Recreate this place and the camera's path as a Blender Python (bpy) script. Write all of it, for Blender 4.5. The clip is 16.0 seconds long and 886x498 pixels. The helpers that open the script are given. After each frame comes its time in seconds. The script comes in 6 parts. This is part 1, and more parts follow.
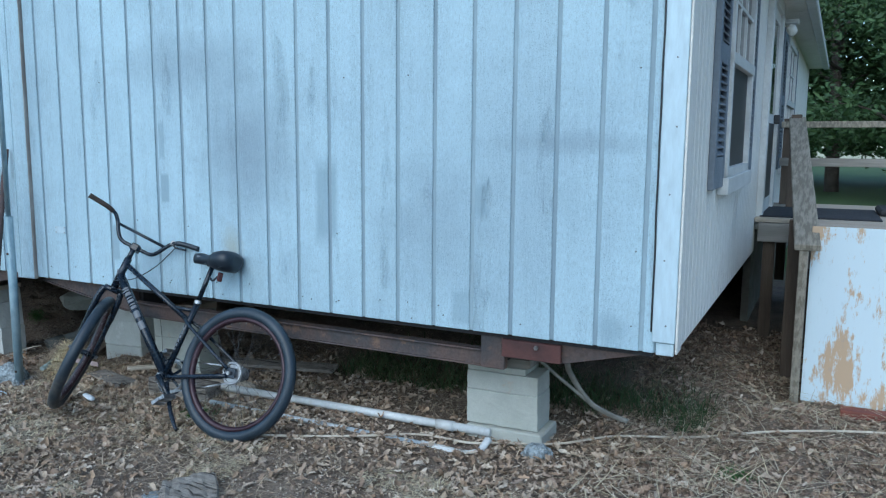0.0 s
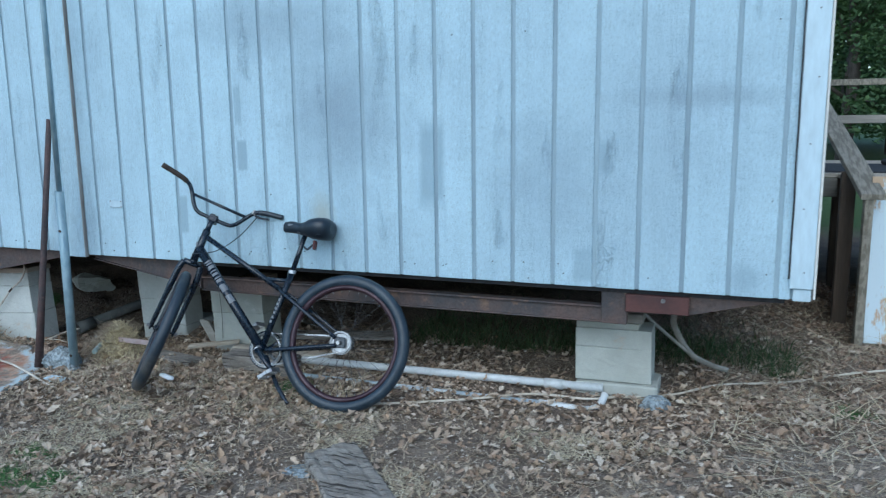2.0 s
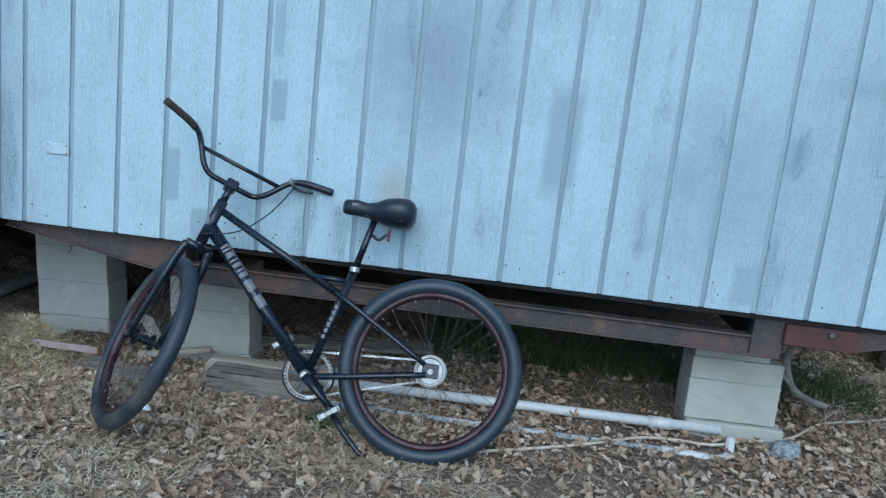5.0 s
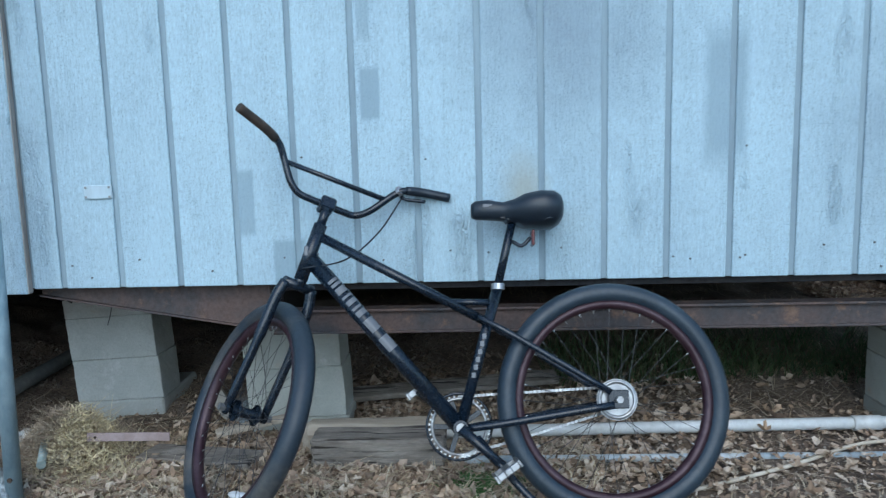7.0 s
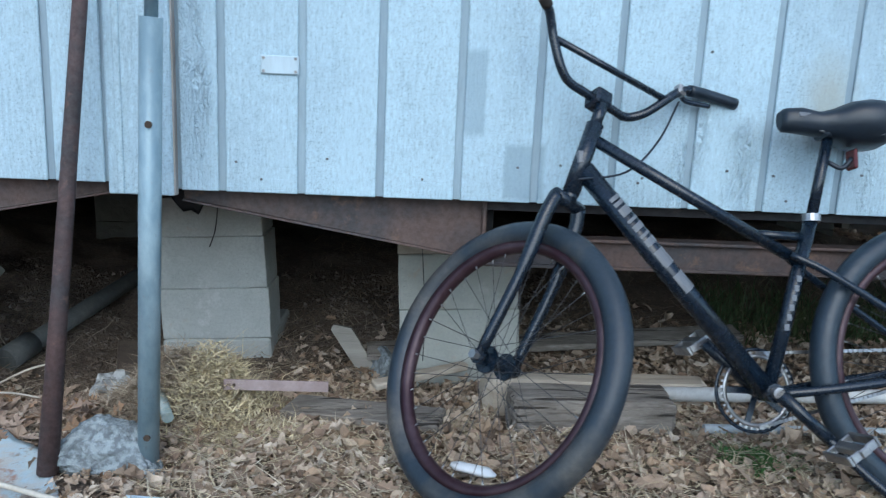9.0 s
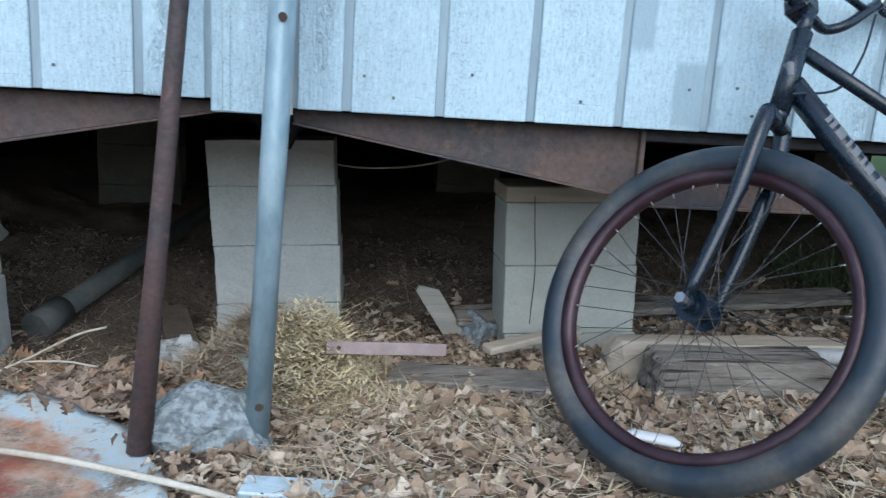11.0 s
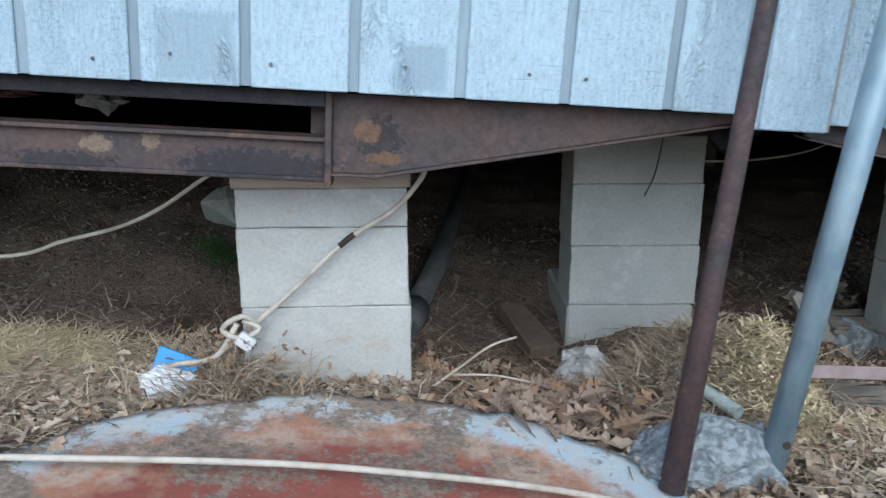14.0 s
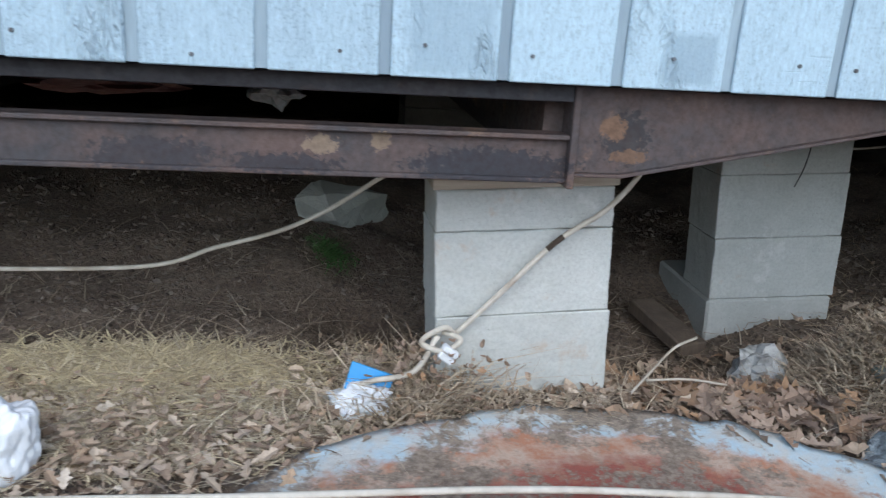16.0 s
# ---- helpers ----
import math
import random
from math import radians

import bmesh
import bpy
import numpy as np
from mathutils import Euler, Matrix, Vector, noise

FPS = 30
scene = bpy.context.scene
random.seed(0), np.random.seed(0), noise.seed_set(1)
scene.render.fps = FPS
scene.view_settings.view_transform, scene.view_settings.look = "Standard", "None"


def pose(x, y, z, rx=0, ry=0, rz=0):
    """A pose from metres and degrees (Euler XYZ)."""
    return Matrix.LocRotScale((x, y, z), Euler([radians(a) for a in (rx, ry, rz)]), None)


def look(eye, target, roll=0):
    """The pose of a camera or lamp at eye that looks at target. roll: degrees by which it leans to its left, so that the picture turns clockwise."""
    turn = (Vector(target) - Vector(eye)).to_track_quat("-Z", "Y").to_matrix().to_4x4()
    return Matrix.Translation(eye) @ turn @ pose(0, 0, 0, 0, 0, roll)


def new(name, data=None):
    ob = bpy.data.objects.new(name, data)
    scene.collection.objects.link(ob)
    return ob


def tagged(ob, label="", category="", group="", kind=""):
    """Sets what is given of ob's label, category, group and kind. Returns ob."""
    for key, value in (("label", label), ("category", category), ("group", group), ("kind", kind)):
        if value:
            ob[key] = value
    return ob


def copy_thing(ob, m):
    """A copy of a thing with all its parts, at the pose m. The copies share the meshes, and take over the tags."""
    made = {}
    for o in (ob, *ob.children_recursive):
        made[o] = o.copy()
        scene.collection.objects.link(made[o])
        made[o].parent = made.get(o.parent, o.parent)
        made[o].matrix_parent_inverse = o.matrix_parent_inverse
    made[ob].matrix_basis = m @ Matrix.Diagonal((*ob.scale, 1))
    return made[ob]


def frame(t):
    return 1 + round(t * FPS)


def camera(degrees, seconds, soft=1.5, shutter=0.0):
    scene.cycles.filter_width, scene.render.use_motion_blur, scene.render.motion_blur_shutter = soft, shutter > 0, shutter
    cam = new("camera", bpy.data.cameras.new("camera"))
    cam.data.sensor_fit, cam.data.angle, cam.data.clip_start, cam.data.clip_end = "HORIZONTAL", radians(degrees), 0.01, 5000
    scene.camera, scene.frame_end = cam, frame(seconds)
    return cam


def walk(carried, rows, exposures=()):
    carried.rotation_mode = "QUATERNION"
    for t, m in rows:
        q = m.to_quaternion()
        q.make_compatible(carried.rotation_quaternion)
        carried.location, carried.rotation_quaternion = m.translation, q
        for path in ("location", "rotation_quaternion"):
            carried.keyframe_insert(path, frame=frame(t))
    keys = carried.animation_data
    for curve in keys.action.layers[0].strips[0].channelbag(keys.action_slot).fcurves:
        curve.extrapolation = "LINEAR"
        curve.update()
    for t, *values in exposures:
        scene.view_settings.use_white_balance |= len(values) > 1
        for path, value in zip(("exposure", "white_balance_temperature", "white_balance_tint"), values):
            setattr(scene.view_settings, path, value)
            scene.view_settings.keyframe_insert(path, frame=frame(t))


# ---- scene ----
cam = camera(60.1, 16.0, soft=1.2, shutter=0.35)
PATH = [
    (0, (0.526, -3.305, 1.602), (-0.353, -1.528, 1.336), 0.5),
    (0.5, (0.361, -3.397, 1.59), (-0.469, -1.597, 1.322), 0.2),
    (1, (0.134, -3.4, 1.583), (-0.645, -1.58, 1.296), -0.3),
    (1.5, (-0.089, -3.58, 1.574), (-0.806, -1.741, 1.255), -0.5),
    (2, (-0.361, -3.657, 1.536), (-1.054, -1.811, 1.2), -0.7),
    (2.5, (-0.686, -3.648, 1.494), (-1.322, -1.785, 1.141), -0.4),
    (3, (-0.973, -3.644, 1.479), (-1.519, -1.755, 1.115), 0.3),
    (3.2, (-1.08, -3.596, 1.47), (-1.593, -1.7, 1.096), 0.6),
    (5.3, (-2.145, -2.982, 1.377), (-2.234, -1.017, 1.013), 5.7),
    (5.5, (-2.256, -2.944, 1.343), (-2.314, -0.968, 1.037), 4.9),
    (6, (-2.432, -2.842, 1.27), (-2.532, -0.865, 0.98), 1.4),
    (6.5, (-2.488, -2.637, 1.222), (-2.598, -0.656, 0.969), -1.6),
    (7, (-2.592, -2.517, 1.19), (-2.681, -0.539, 0.908), -1.5),
    (7.5, (-2.823, -2.392, 1.114), (-2.882, -0.418, 0.797), -0.2),
    (8, (-3.043, -2.203, 1.025), (-3.069, -0.236, 0.668), 1.1),
    (8.5, (-3.276, -2.067, 1.02), (-3.26, -0.104, 0.638), 1.9),
    (8.7, (-3.381, -2.043, 1.017), (-3.335, -0.083, 0.622), 2.2),
    (10.8, (-3.934, -1.702, 0.778), (-3.698, 0.242, 0.372), 3.3),
    (11, (-3.976, -1.699, 0.782), (-3.745, 0.245, 0.373), 3.5),
    (11.5, (-4.081, -1.716, 0.774), (-3.907, 0.233, 0.359), 3.9),
    (12, (-4.221, -1.734, 0.857), (-4.111, 0.218, 0.433), 3.9),
    (12.5, (-4.376, -1.633, 0.861), (-4.317, 0.325, 0.456), 3.7),
    (13, (-4.538, -1.534, 0.865), (-4.469, 0.407, 0.386), 3.7),
    (13.5, (-4.753, -1.516, 0.837), (-4.669, 0.413, 0.317), 3.5),
    (14, (-4.95, -1.488, 0.854), (-4.831, 0.433, 0.309), 3.5),
    (14.5, (-5.085, -1.333, 0.84), (-4.917, 0.584, 0.295), 3.5),
    (15, (-5.198, -1.283, 0.822), (-4.985, 0.626, 0.263), 3.7),
    (15.5, (-5.331, -1.287, 0.8), (-5.096, 0.615, 0.228), 3.6),
    (16, (-5.517, -1.319, 0.835), (-5.256, 0.576, 0.252), 3.5),
]
walk(cam, [(t, look(eye, target, roll)) for t, eye, target, roll in PATH],
     exposures=[(0, 0.70, 5680, -3), (5.5, 0.65, 5700, -2), (7.0, 0.74, 5850, -1), (8.5, 0.90, 5980, 1), (11.0, 1.09, 6220, 3), (14.0, 1.01, 6300, 4), (16.0, 1.01, 6370, 6)])

# ---- sky and light: a clear dusk after sunset, no direct sun ----
SKY = 0.15
world = bpy.data.worlds.new("dusk")
scene.world = world
world.use_nodes = True
wn = world.node_tree
wbg = wn.nodes["Background"]
sky = wn.nodes.new("ShaderNodeTexSky")
sky.sky_type, sky.sun_disc = "NISHITA", False
sky.sun_elevation, sky.sun_rotation = radians(50), radians(180)
sky.air_density, sky.dust_density, sky.ozone_density = 1.0, 1.5, 2.0
wn.links.new(sky.outputs[0], wbg.inputs[0])
wbg.inputs[1].default_value = SKY
sun_data = bpy.data.lights.new("sun", "SUN")
sun_data.energy, sun_data.angle, sun_data.color = 0.88, radians(60), (1.0, 0.98, 0.95)
sun = new("sun", sun_data)
sun.matrix_world = look((-3, -9, 3.9), (-3, 0, 0))

# ---- materials ----
def material(name, base, rough=0.8, metal=0.0):
    m = bpy.data.materials.new(name)
    m.use_nodes = True
    b = m.node_tree.nodes["Principled BSDF"]
    b.inputs["Base Color"].default_value = (*base, 1)
    b.inputs["Roughness"].default_value = rough
    b.inputs["Metallic"].default_value = metal
    return m


class Nodes:
    """Short hand for building a node tree."""

    def __init__(self, m):
        self.m, self.t = m, m.node_tree
        self.b = self.t.nodes["Principled BSDF"]

    def node(self, kind, **kw):
        n = self.t.nodes.new(kind)
        for k, v in kw.items():
            n.inputs[k].default_value = v
        return n

    def link(self, a, b):
        self.t.links.new(a, b)

    def coord(self, scale=(1, 1, 1), obj=False):
        if obj:
            src = self.node("ShaderNodeTexCoord").outputs["Object"]
        else:
            src = self.node("ShaderNodeNewGeometry").outputs["Position"]
        mp = self.node("ShaderNodeMapping")
        mp.inputs["Scale"].default_value = scale
        self.link(src, mp.inputs["Vector"])
        return mp.outputs[0]

    def noise(self, vec, scale, detail=4.0, rough=0.6):
        n = self.node("ShaderNodeTexNoise", Scale=scale, Detail=detail, Roughness=rough)
        self.link(vec, n.inputs["Vector"])
        return n.outputs["Fac"]

    def ramp(self, fac, a, b, lo=0.0, hi=1.0):
        n = self.node("ShaderNodeMapRange")
        n.inputs["From Min"].default_value, n.inputs["From Max"].default_value = a, b
        n.inputs["To Min"].default_value, n.inputs["To Max"].default_value = lo, hi
        self.link(fac, n.inputs["Value"])
        return n.outputs[0]

    def math(self, op, a, b):
        n = self.node("ShaderNodeMath")
        n.operation = op
        for i, v in enumerate((a, b)):
            if isinstance(v, (int, float)):
                n.inputs[i].default_value = v
            else:
                self.link(v, n.inputs[i])
        return n.outputs[0]

    def mix(self, fac, a, b, kind="MIX"):
        n = self.node("ShaderNodeMix")
        n.data_type, n.blend_type = "RGBA", kind
        for sock, v in ((n.inputs[0], fac), (n.inputs[6], a), (n.inputs[7], b)):
            if isinstance(v, (int, float)):
                sock.default_value = v
            elif isinstance(v, tuple):
                sock.default_value = (*v, 1)
            else:
                self.link(v, sock)
        return n.outputs[2]

    def bump(self, height, strength=0.3, dist=0.01):
        n = self.node("ShaderNodeBump", Strength=strength, Distance=dist)
        self.link(height, n.inputs["Height"])
        self.link(n.outputs[0], self.b.inputs["Normal"])

    def color(self, c):
        self.link(c, self.b.inputs["Base Color"])

    def rough(self, r):
        self.link(r, self.b.inputs["Roughness"])

    def random(self):
        return self.node("ShaderNodeObjectInfo").outputs["Random"]

    def island(self):
        return self.node("ShaderNodeNewGeometry").outputs["Random Per Island"]


def spotted(name, base, other, scale=6.0, lo=0.4, hi=0.65, rough=0.85, metal=0.0, bump=0.3, fine=60.0, stretch=(1, 1, 1), obj=False, dist=0.004):
    """A surface of two tones with grain at two scales."""
    m = material(name, base, rough, metal)
    n = Nodes(m)
    v = n.coord(stretch, obj)
    big, small = n.noise(v, scale), n.noise(v, fine, 6.0, 0.7)
    c = n.mix(n.ramp(big, lo, hi), base, other)
    c = n.mix(n.ramp(small, 0.3, 0.75, 0.0, 0.55), c, tuple(x * 0.55 for x in base))
    c = n.mix(n.ramp(n.random(), 0, 1, 0.0, 0.16), c, tuple(x * 0.6 for x in other))
    n.color(c)
    n.bump(n.math("ADD", n.math("MULTIPLY", big, 0.4), small), bump, dist)
    n.rough(n.ramp(small, 0.2, 0.8, max(0.0, rough - 0.15), min(1.0, rough + 0.1)))
    return m


def siding_material(name, base, grey, stains=()):
    """Weathered white house paint on grooved plywood: vertical grain, worn patches, touch-ups."""
    m = material(name, base, 0.62)
    n = Nodes(m)
    tall, flat = n.coord((1, 1, 0.09)), n.coord()
    grain = n.noise(tall, 120.0, 5.0, 0.65)
    streak = n.noise(tall, 9.0, 6.0, 0.7)
    cloud = n.noise(flat, 1.3, 6.0, 0.7)
    fine = n.noise(flat, 45.0, 5.0, 0.75)
    wear = n.math("MULTIPLY", n.ramp(streak, 0.42, 0.72), n.ramp(grain, 0.42, 0.62))
    c = n.mix(n.ramp(cloud, 0.35, 0.72, 0.0, 0.38), base, grey)
    fleck = n.noise(n.coord((1, 1, 0.32)), 125.0, 6.0, 0.78)
    c = n.mix(n.ramp(fleck, 0.53, 0.61, 0.0, 0.34), c, tuple(x * 0.78 for x in grey))
    c = n.mix(n.ramp(fleck, 0.38, 0.46, 0.45, 0.0), c, tuple(min(0.88, x * 1.22) for x in base))
    c = n.mix(n.math("MULTIPLY", wear, n.ramp(cloud, 0.38, 0.66, 0.12, 0.85)), c, grey)
    c = n.mix(n.ramp(fine, 0.62, 0.74, 0.0, 0.5), c, tuple(x * 0.55 for x in grey))
    speck = n.noise(flat, 150.0, 6.0, 0.8)
    c = n.mix(n.math("MULTIPLY", n.ramp(speck, 0.52, 0.64), n.ramp(streak, 0.35, 0.6, 0.1, 0.75)), c, tuple(x * 0.6 for x in grey))
    c = n.mix(n.ramp(speck, 0.32, 0.44, 0.45, 0.0), c, tuple(min(0.9, x * 1.22) for x in base))
    c = n.mix(n.ramp(n.random(), 0, 1, 0.0, 0.14), c, grey)
    sep = n.node("ShaderNodeSeparateXYZ")
    n.link(n.coord(), sep.inputs[0])
    wob = n.math("MULTIPLY", n.math("SUBTRACT", n.noise(flat, 7.0, 5.0, 0.65), 0.5), 1.3)
    for x, z, w, h, soft, amount, tone in stains:
        dx = n.math("DIVIDE", n.math("ABSOLUTE", n.math("SUBTRACT", sep.outputs[0], x), 0), w)
        dz = n.math("DIVIDE", n.math("ABSOLUTE", n.math("SUBTRACT", sep.outputs[2], z), 0), h)
        if soft < 0.4:
            d = n.math("MAXIMUM", dx, dz)
            d = n.math("ADD", d, n.math("MULTIPLY", wob, 0.25))
        else:
            d = n.math("SQRT", n.math("ADD", n.math("MULTIPLY", dx, dx), n.math("MULTIPLY", dz, dz)), 0)
            d = n.math("ADD", d, n.math("MULTIPLY", wob, 0.9))
        c = n.mix(n.ramp(d, 1.0 - soft, 1.0 + soft * 0.4, amount, 0.0), c, tone)
    n.color(c)
    # paint wrinkled over knots, and fine level checks
    wr = n.node("ShaderNodeTexNoise", Scale=26.0, Detail=3.0, Roughness=0.55, Distortion=3.2)
    n.link(n.coord((1.5, 1.5, 0.55)), wr.inputs["Vector"])
    where = n.ramp(n.noise(n.coord((2.6, 1, 0.8)), 2.3, 3.0, 0.5), 0.60, 0.68)
    wrinkle = n.math("MULTIPLY", n.ramp(wr.outputs["Fac"], 0.40, 0.62), where)
    check = n.math("MULTIPLY", n.ramp(n.noise(n.coord((0.12, 1, 1.6)), 55.0, 4.0, 0.6), 0.60, 0.66), n.ramp(n.noise(n.coord((1.7, 1, 1)), 2.1, 3.0, 0.6), 0.52, 0.64))
    relief = n.math("SUBTRACT", n.math("MULTIPLY", wrinkle, 1.7), n.math("MULTIPLY", check, 0.3))
    n.bump(n.math("ADD", relief, n.math("ADD", n.math("MULTIPLY", streak, 0.7), n.math("ADD", grain, n.math("MULTIPLY", fine, 0.9)))), 0.8, 0.004)
    n.rough(n.ramp(grain, 0.3, 0.7, 0.5, 0.75))
    return m


WHITE, GREY = (0.48, 0.643, 0.73), (0.235, 0.312, 0.38)
PATCH, DIRT_TONE, TAN = (0.26, 0.36, 0.43), (0.17, 0.22, 0.28), (0.36, 0.38, 0.34)
STAINS = [(-2.30, 1.56, 0.34, 0.38, 0.8, 0.55, DIRT_TONE), (-1.17, 1.22, 0.28, 0.32, 0.8, 0.32, DIRT_TONE), (-0.75, 1.5, 0.55, 0.7, 0.8, 0.22, DIRT_TONE), (-1.79, 1.31, 0.07, 0.22, 0.3, 0.75, PATCH),
          (-2.93, 1.345, 0.032, 0.085, 0.15, 0.8, PATCH), (-3.36, 1.0, 0.03, 0.11, 0.15, 0.7, PATCH), (-3.22, 0.80, 0.055, 0.075, 0.15, 0.75, PATCH), (-2.945, 1.62, 0.022, 0.11, 0.2, 0.6, PATCH),
          (-2.44, 1.02, 0.075, 0.12, 0.7, 0.75, TAN), (-1.01, 0.83, 0.05, 0.085, 0.3, 0.6, PATCH), (-0.28, 0.80, 0.065, 0.08, 0.5, 0.55, PATCH), (-0.92, 1.35, 0.04, 0.085, 0.35, 0.65, PATCH),
          (-5.34, 0.80, 0.075, 0.065, 0.15, 0.55, PATCH), (-4.92, 0.785, 0.05, 0.045, 0.2, 0.65, PATCH), (-2.7, 2.05, 0.5, 0.16, 0.8, 0.4, DIRT_TONE), (-0.45, 1.62, 0.4, 0.05, 0.8, 0.35, DIRT_TONE)]
M_SIDING = siding_material("weathered_white_paint", WHITE, GREY, STAINS)
M_SIDE = siding_material("side_paint", (0.74, 0.72, 0.67), (0.54, 0.53, 0.50))
M_TRIM = spotted("white_trim_paint", (0.60, 0.74, 0.82), (0.52, 0.64, 0.72), 3.0, 0.4, 0.7, 0.5, fine=40, stretch=(1, 1, 0.2))
M_CAULK = spotted("stained_caulk", (0.44, 0.42, 0.39), (0.27, 0.22, 0.19), 9.0, stretch=(1, 1, 0.3))
M_GROOVE = spotted("groove_paint", (0.36, 0.47, 0.54), (0.26, 0.345, 0.41), 5.0, stretch=(1, 1, 0.15))
M_UNDER = spotted("near_black_under_floor", (0.012, 0.012, 0.014), (0.03, 0.028, 0.026), 3.0)
M_ROOF = spotted("grey_shingle", (0.12, 0.12, 0.13), (0.18, 0.17, 0.17), 5.0)


def block_material(name, k):
    """Cast concrete block: sandy grain, pores, faint orange and dirty tints."""
    m = material(name, (0.56 * k, 0.56 * k, 0.52 * k), 0.95)
    fresh = (0.56, 0.585, 0.565) if k == 1.0 else (0.48, 0.495, 0.45)
    aged = (0.43, 0.45, 0.43) if k == 1.0 else (0.355, 0.365, 0.325)
    n = Nodes(m)
    v = n.coord()
    a, b, f, p = n.noise(v, 3.0, 6.0, 0.7), n.noise(v, 7.0, 6.0, 0.75), n.noise(v, 120.0, 5.0, 0.75), n.noise(v, 210.0, 3.0, 0.6)
    c = n.mix(n.ramp(a, 0.36, 0.66), fresh, aged)
    c = n.mix(n.ramp(f, 0.42, 0.68, 0.0, 0.55), c, (0.33, 0.345, 0.335))
    c = n.mix(n.ramp(p, 0.66, 0.72, 0.0, 0.6), c, (0.24, 0.235, 0.22))
    c = n.mix(n.ramp(b, 0.60, 0.70, 0.0, 0.55), c, (0.44, 0.33, 0.24))
    c = n.mix(n.ramp(n.noise(v, 5.0, 6.0, 0.75), 0.60, 0.68, 0.0, 0.45), c, (0.70, 0.71, 0.70))
    c = n.mix(n.ramp(n.random(), 0, 1, 0.0, 0.2), c, (0.38, 0.37, 0.33))
    n.color(c)
    n.bump(n.math("ADD", n.math("MULTIPLY", b, 0.5), n.math("SUBTRACT", f, n.ramp(p, 0.64, 0.72))), 0.6, 0.0025)
    return m


M_BLOCK = block_material("grey_concrete_block", 1.0)
M_BLOCK2 = block_material("olive_grey_block", 0.82)
M_CONC = spotted("rough_concrete", (0.40, 0.455, 0.48), (0.17, 0.195, 0.21), 58.0, 0.42, 0.58, 0.95, bump=0.9, fine=60, dist=0.012)
M_OLDWOOD = spotted("grey_weathered_wood", (0.38, 0.355, 0.315), (0.20, 0.185, 0.165), 5.0, 0.35, 0.65, 0.9, bump=0.6, fine=30, stretch=(0.25, 3, 3))
def cracked_wood():
    """Old timber gone grey-brown, with long dark drying cracks."""
    m = material("cracked_grey_timber", (0.26, 0.23, 0.19), 0.92)
    n = Nodes(m)
    v, w = n.coord((1.3, 26, 26)), n.coord((3.0, 9, 9))
    crack, tone, fine = n.noise(v, 2.4, 5.0, 0.6), n.noise(w, 2.0, 5.0, 0.65), n.noise(n.coord((0.4, 3, 3)), 60.0, 5.0, 0.7)
    c = n.mix(n.ramp(tone, 0.35, 0.65), (0.37, 0.335, 0.295), (0.19, 0.165, 0.14))
    c = n.mix(n.ramp(fine, 0.4, 0.7, 0, 0.5), c, (0.11, 0.09, 0.075))
    c = n.mix(n.ramp(crack, 0.56, 0.62, 0, 0.9), c, (0.03, 0.024, 0.02))
    n.color(c)
    n.bump(n.math("SUBTRACT", fine, n.ramp(crack, 0.54, 0.62)), 0.9, 0.006)
    return m


M_CRACKED = cracked_wood()
M_NEWWOOD = spotted("bare_pine", (0.52, 0.455, 0.37), (0.36, 0.30, 0.235), 6.0, 0.4, 0.7, 0.8, fine=40, stretch=(0.2, 3, 3))
M_POST = spotted("brown_treated_wood", (0.15, 0.115, 0.085), (0.08, 0.06, 0.05), 5.0, 0.35, 0.7, 0.9, bump=0.6, fine=40, stretch=(3, 3, 0.25))
M_RAIL = spotted("grey_tan_plank", (0.36, 0.325, 0.265), (0.18, 0.16, 0.125), 16.0, 0.42, 0.58, 0.9, bump=0.8, fine=40, stretch=(3, 0.22, 1.2))
# block colour darkened to imitate the shade deep under the home
M_SHADEBLOCK = spotted("shade_darkened_block", (0.20, 0.195, 0.175), (0.12, 0.115, 0.10), 5.0, bump=0.6, fine=90)
M_PVC = spotted("white_pvc", (0.66, 0.68, 0.68), (0.42, 0.40, 0.36), 7.0, 0.55, 0.75, 0.35)
M_PVC2 = spotted("grey_pvc", (0.40, 0.46, 0.50), (0.60, 0.63, 0.64), 5.0, 0.45, 0.55, 0.4)
M_ABS = spotted("grey_drain_pipe", (0.09, 0.10, 0.10), (0.16, 0.16, 0.15), 8.0)
M_ROPE = spotted("dirty_white_cord", (0.62, 0.58, 0.50), (0.40, 0.34, 0.27), 12.0, 0.45, 0.65, 0.85)
M_TANROPE = spotted("tan_cord", (0.66, 0.60, 0.50), (0.48, 0.40, 0.31), 12.0)
M_BURN = material("scorched_cord", (0.05, 0.035, 0.025), 0.9)
M_HOSE = spotted("grey_flat_hose", (0.33, 0.32, 0.29), (0.2, 0.19, 0.17), 12.0)
M_PLASTIC = material("white_plastic", (0.7, 0.73, 0.76), 0.35)
M_BLUE = material("blue_plastic", (0.03, 0.28, 0.62), 0.4)
M_CLEAR = spotted("dusty_clear_plastic", (0.34, 0.37, 0.38), (0.2, 0.22, 0.23), 9.0, rough=0.3)
M_BLACKRAG = material("black_plastic_sheet", (0.02, 0.021, 0.025), 0.45)
M_SHUT = spotted("slate_blue_shutter", (0.16, 0.19, 0.23), (0.20, 0.23, 0.27), 6.0, rough=0.6)
M_FRAMEW = spotted("white_window_frame", (0.70, 0.71, 0.70), (0.58, 0.59, 0.58), 5.0, rough=0.45)
M_CURTAIN = spotted("pale_curtain", (0.28, 0.29, 0.30), (0.2, 0.2, 0.21), 3.0)
M_SCREEN = material("dark_insect_screen", (0.035, 0.036, 0.038), 0.5)
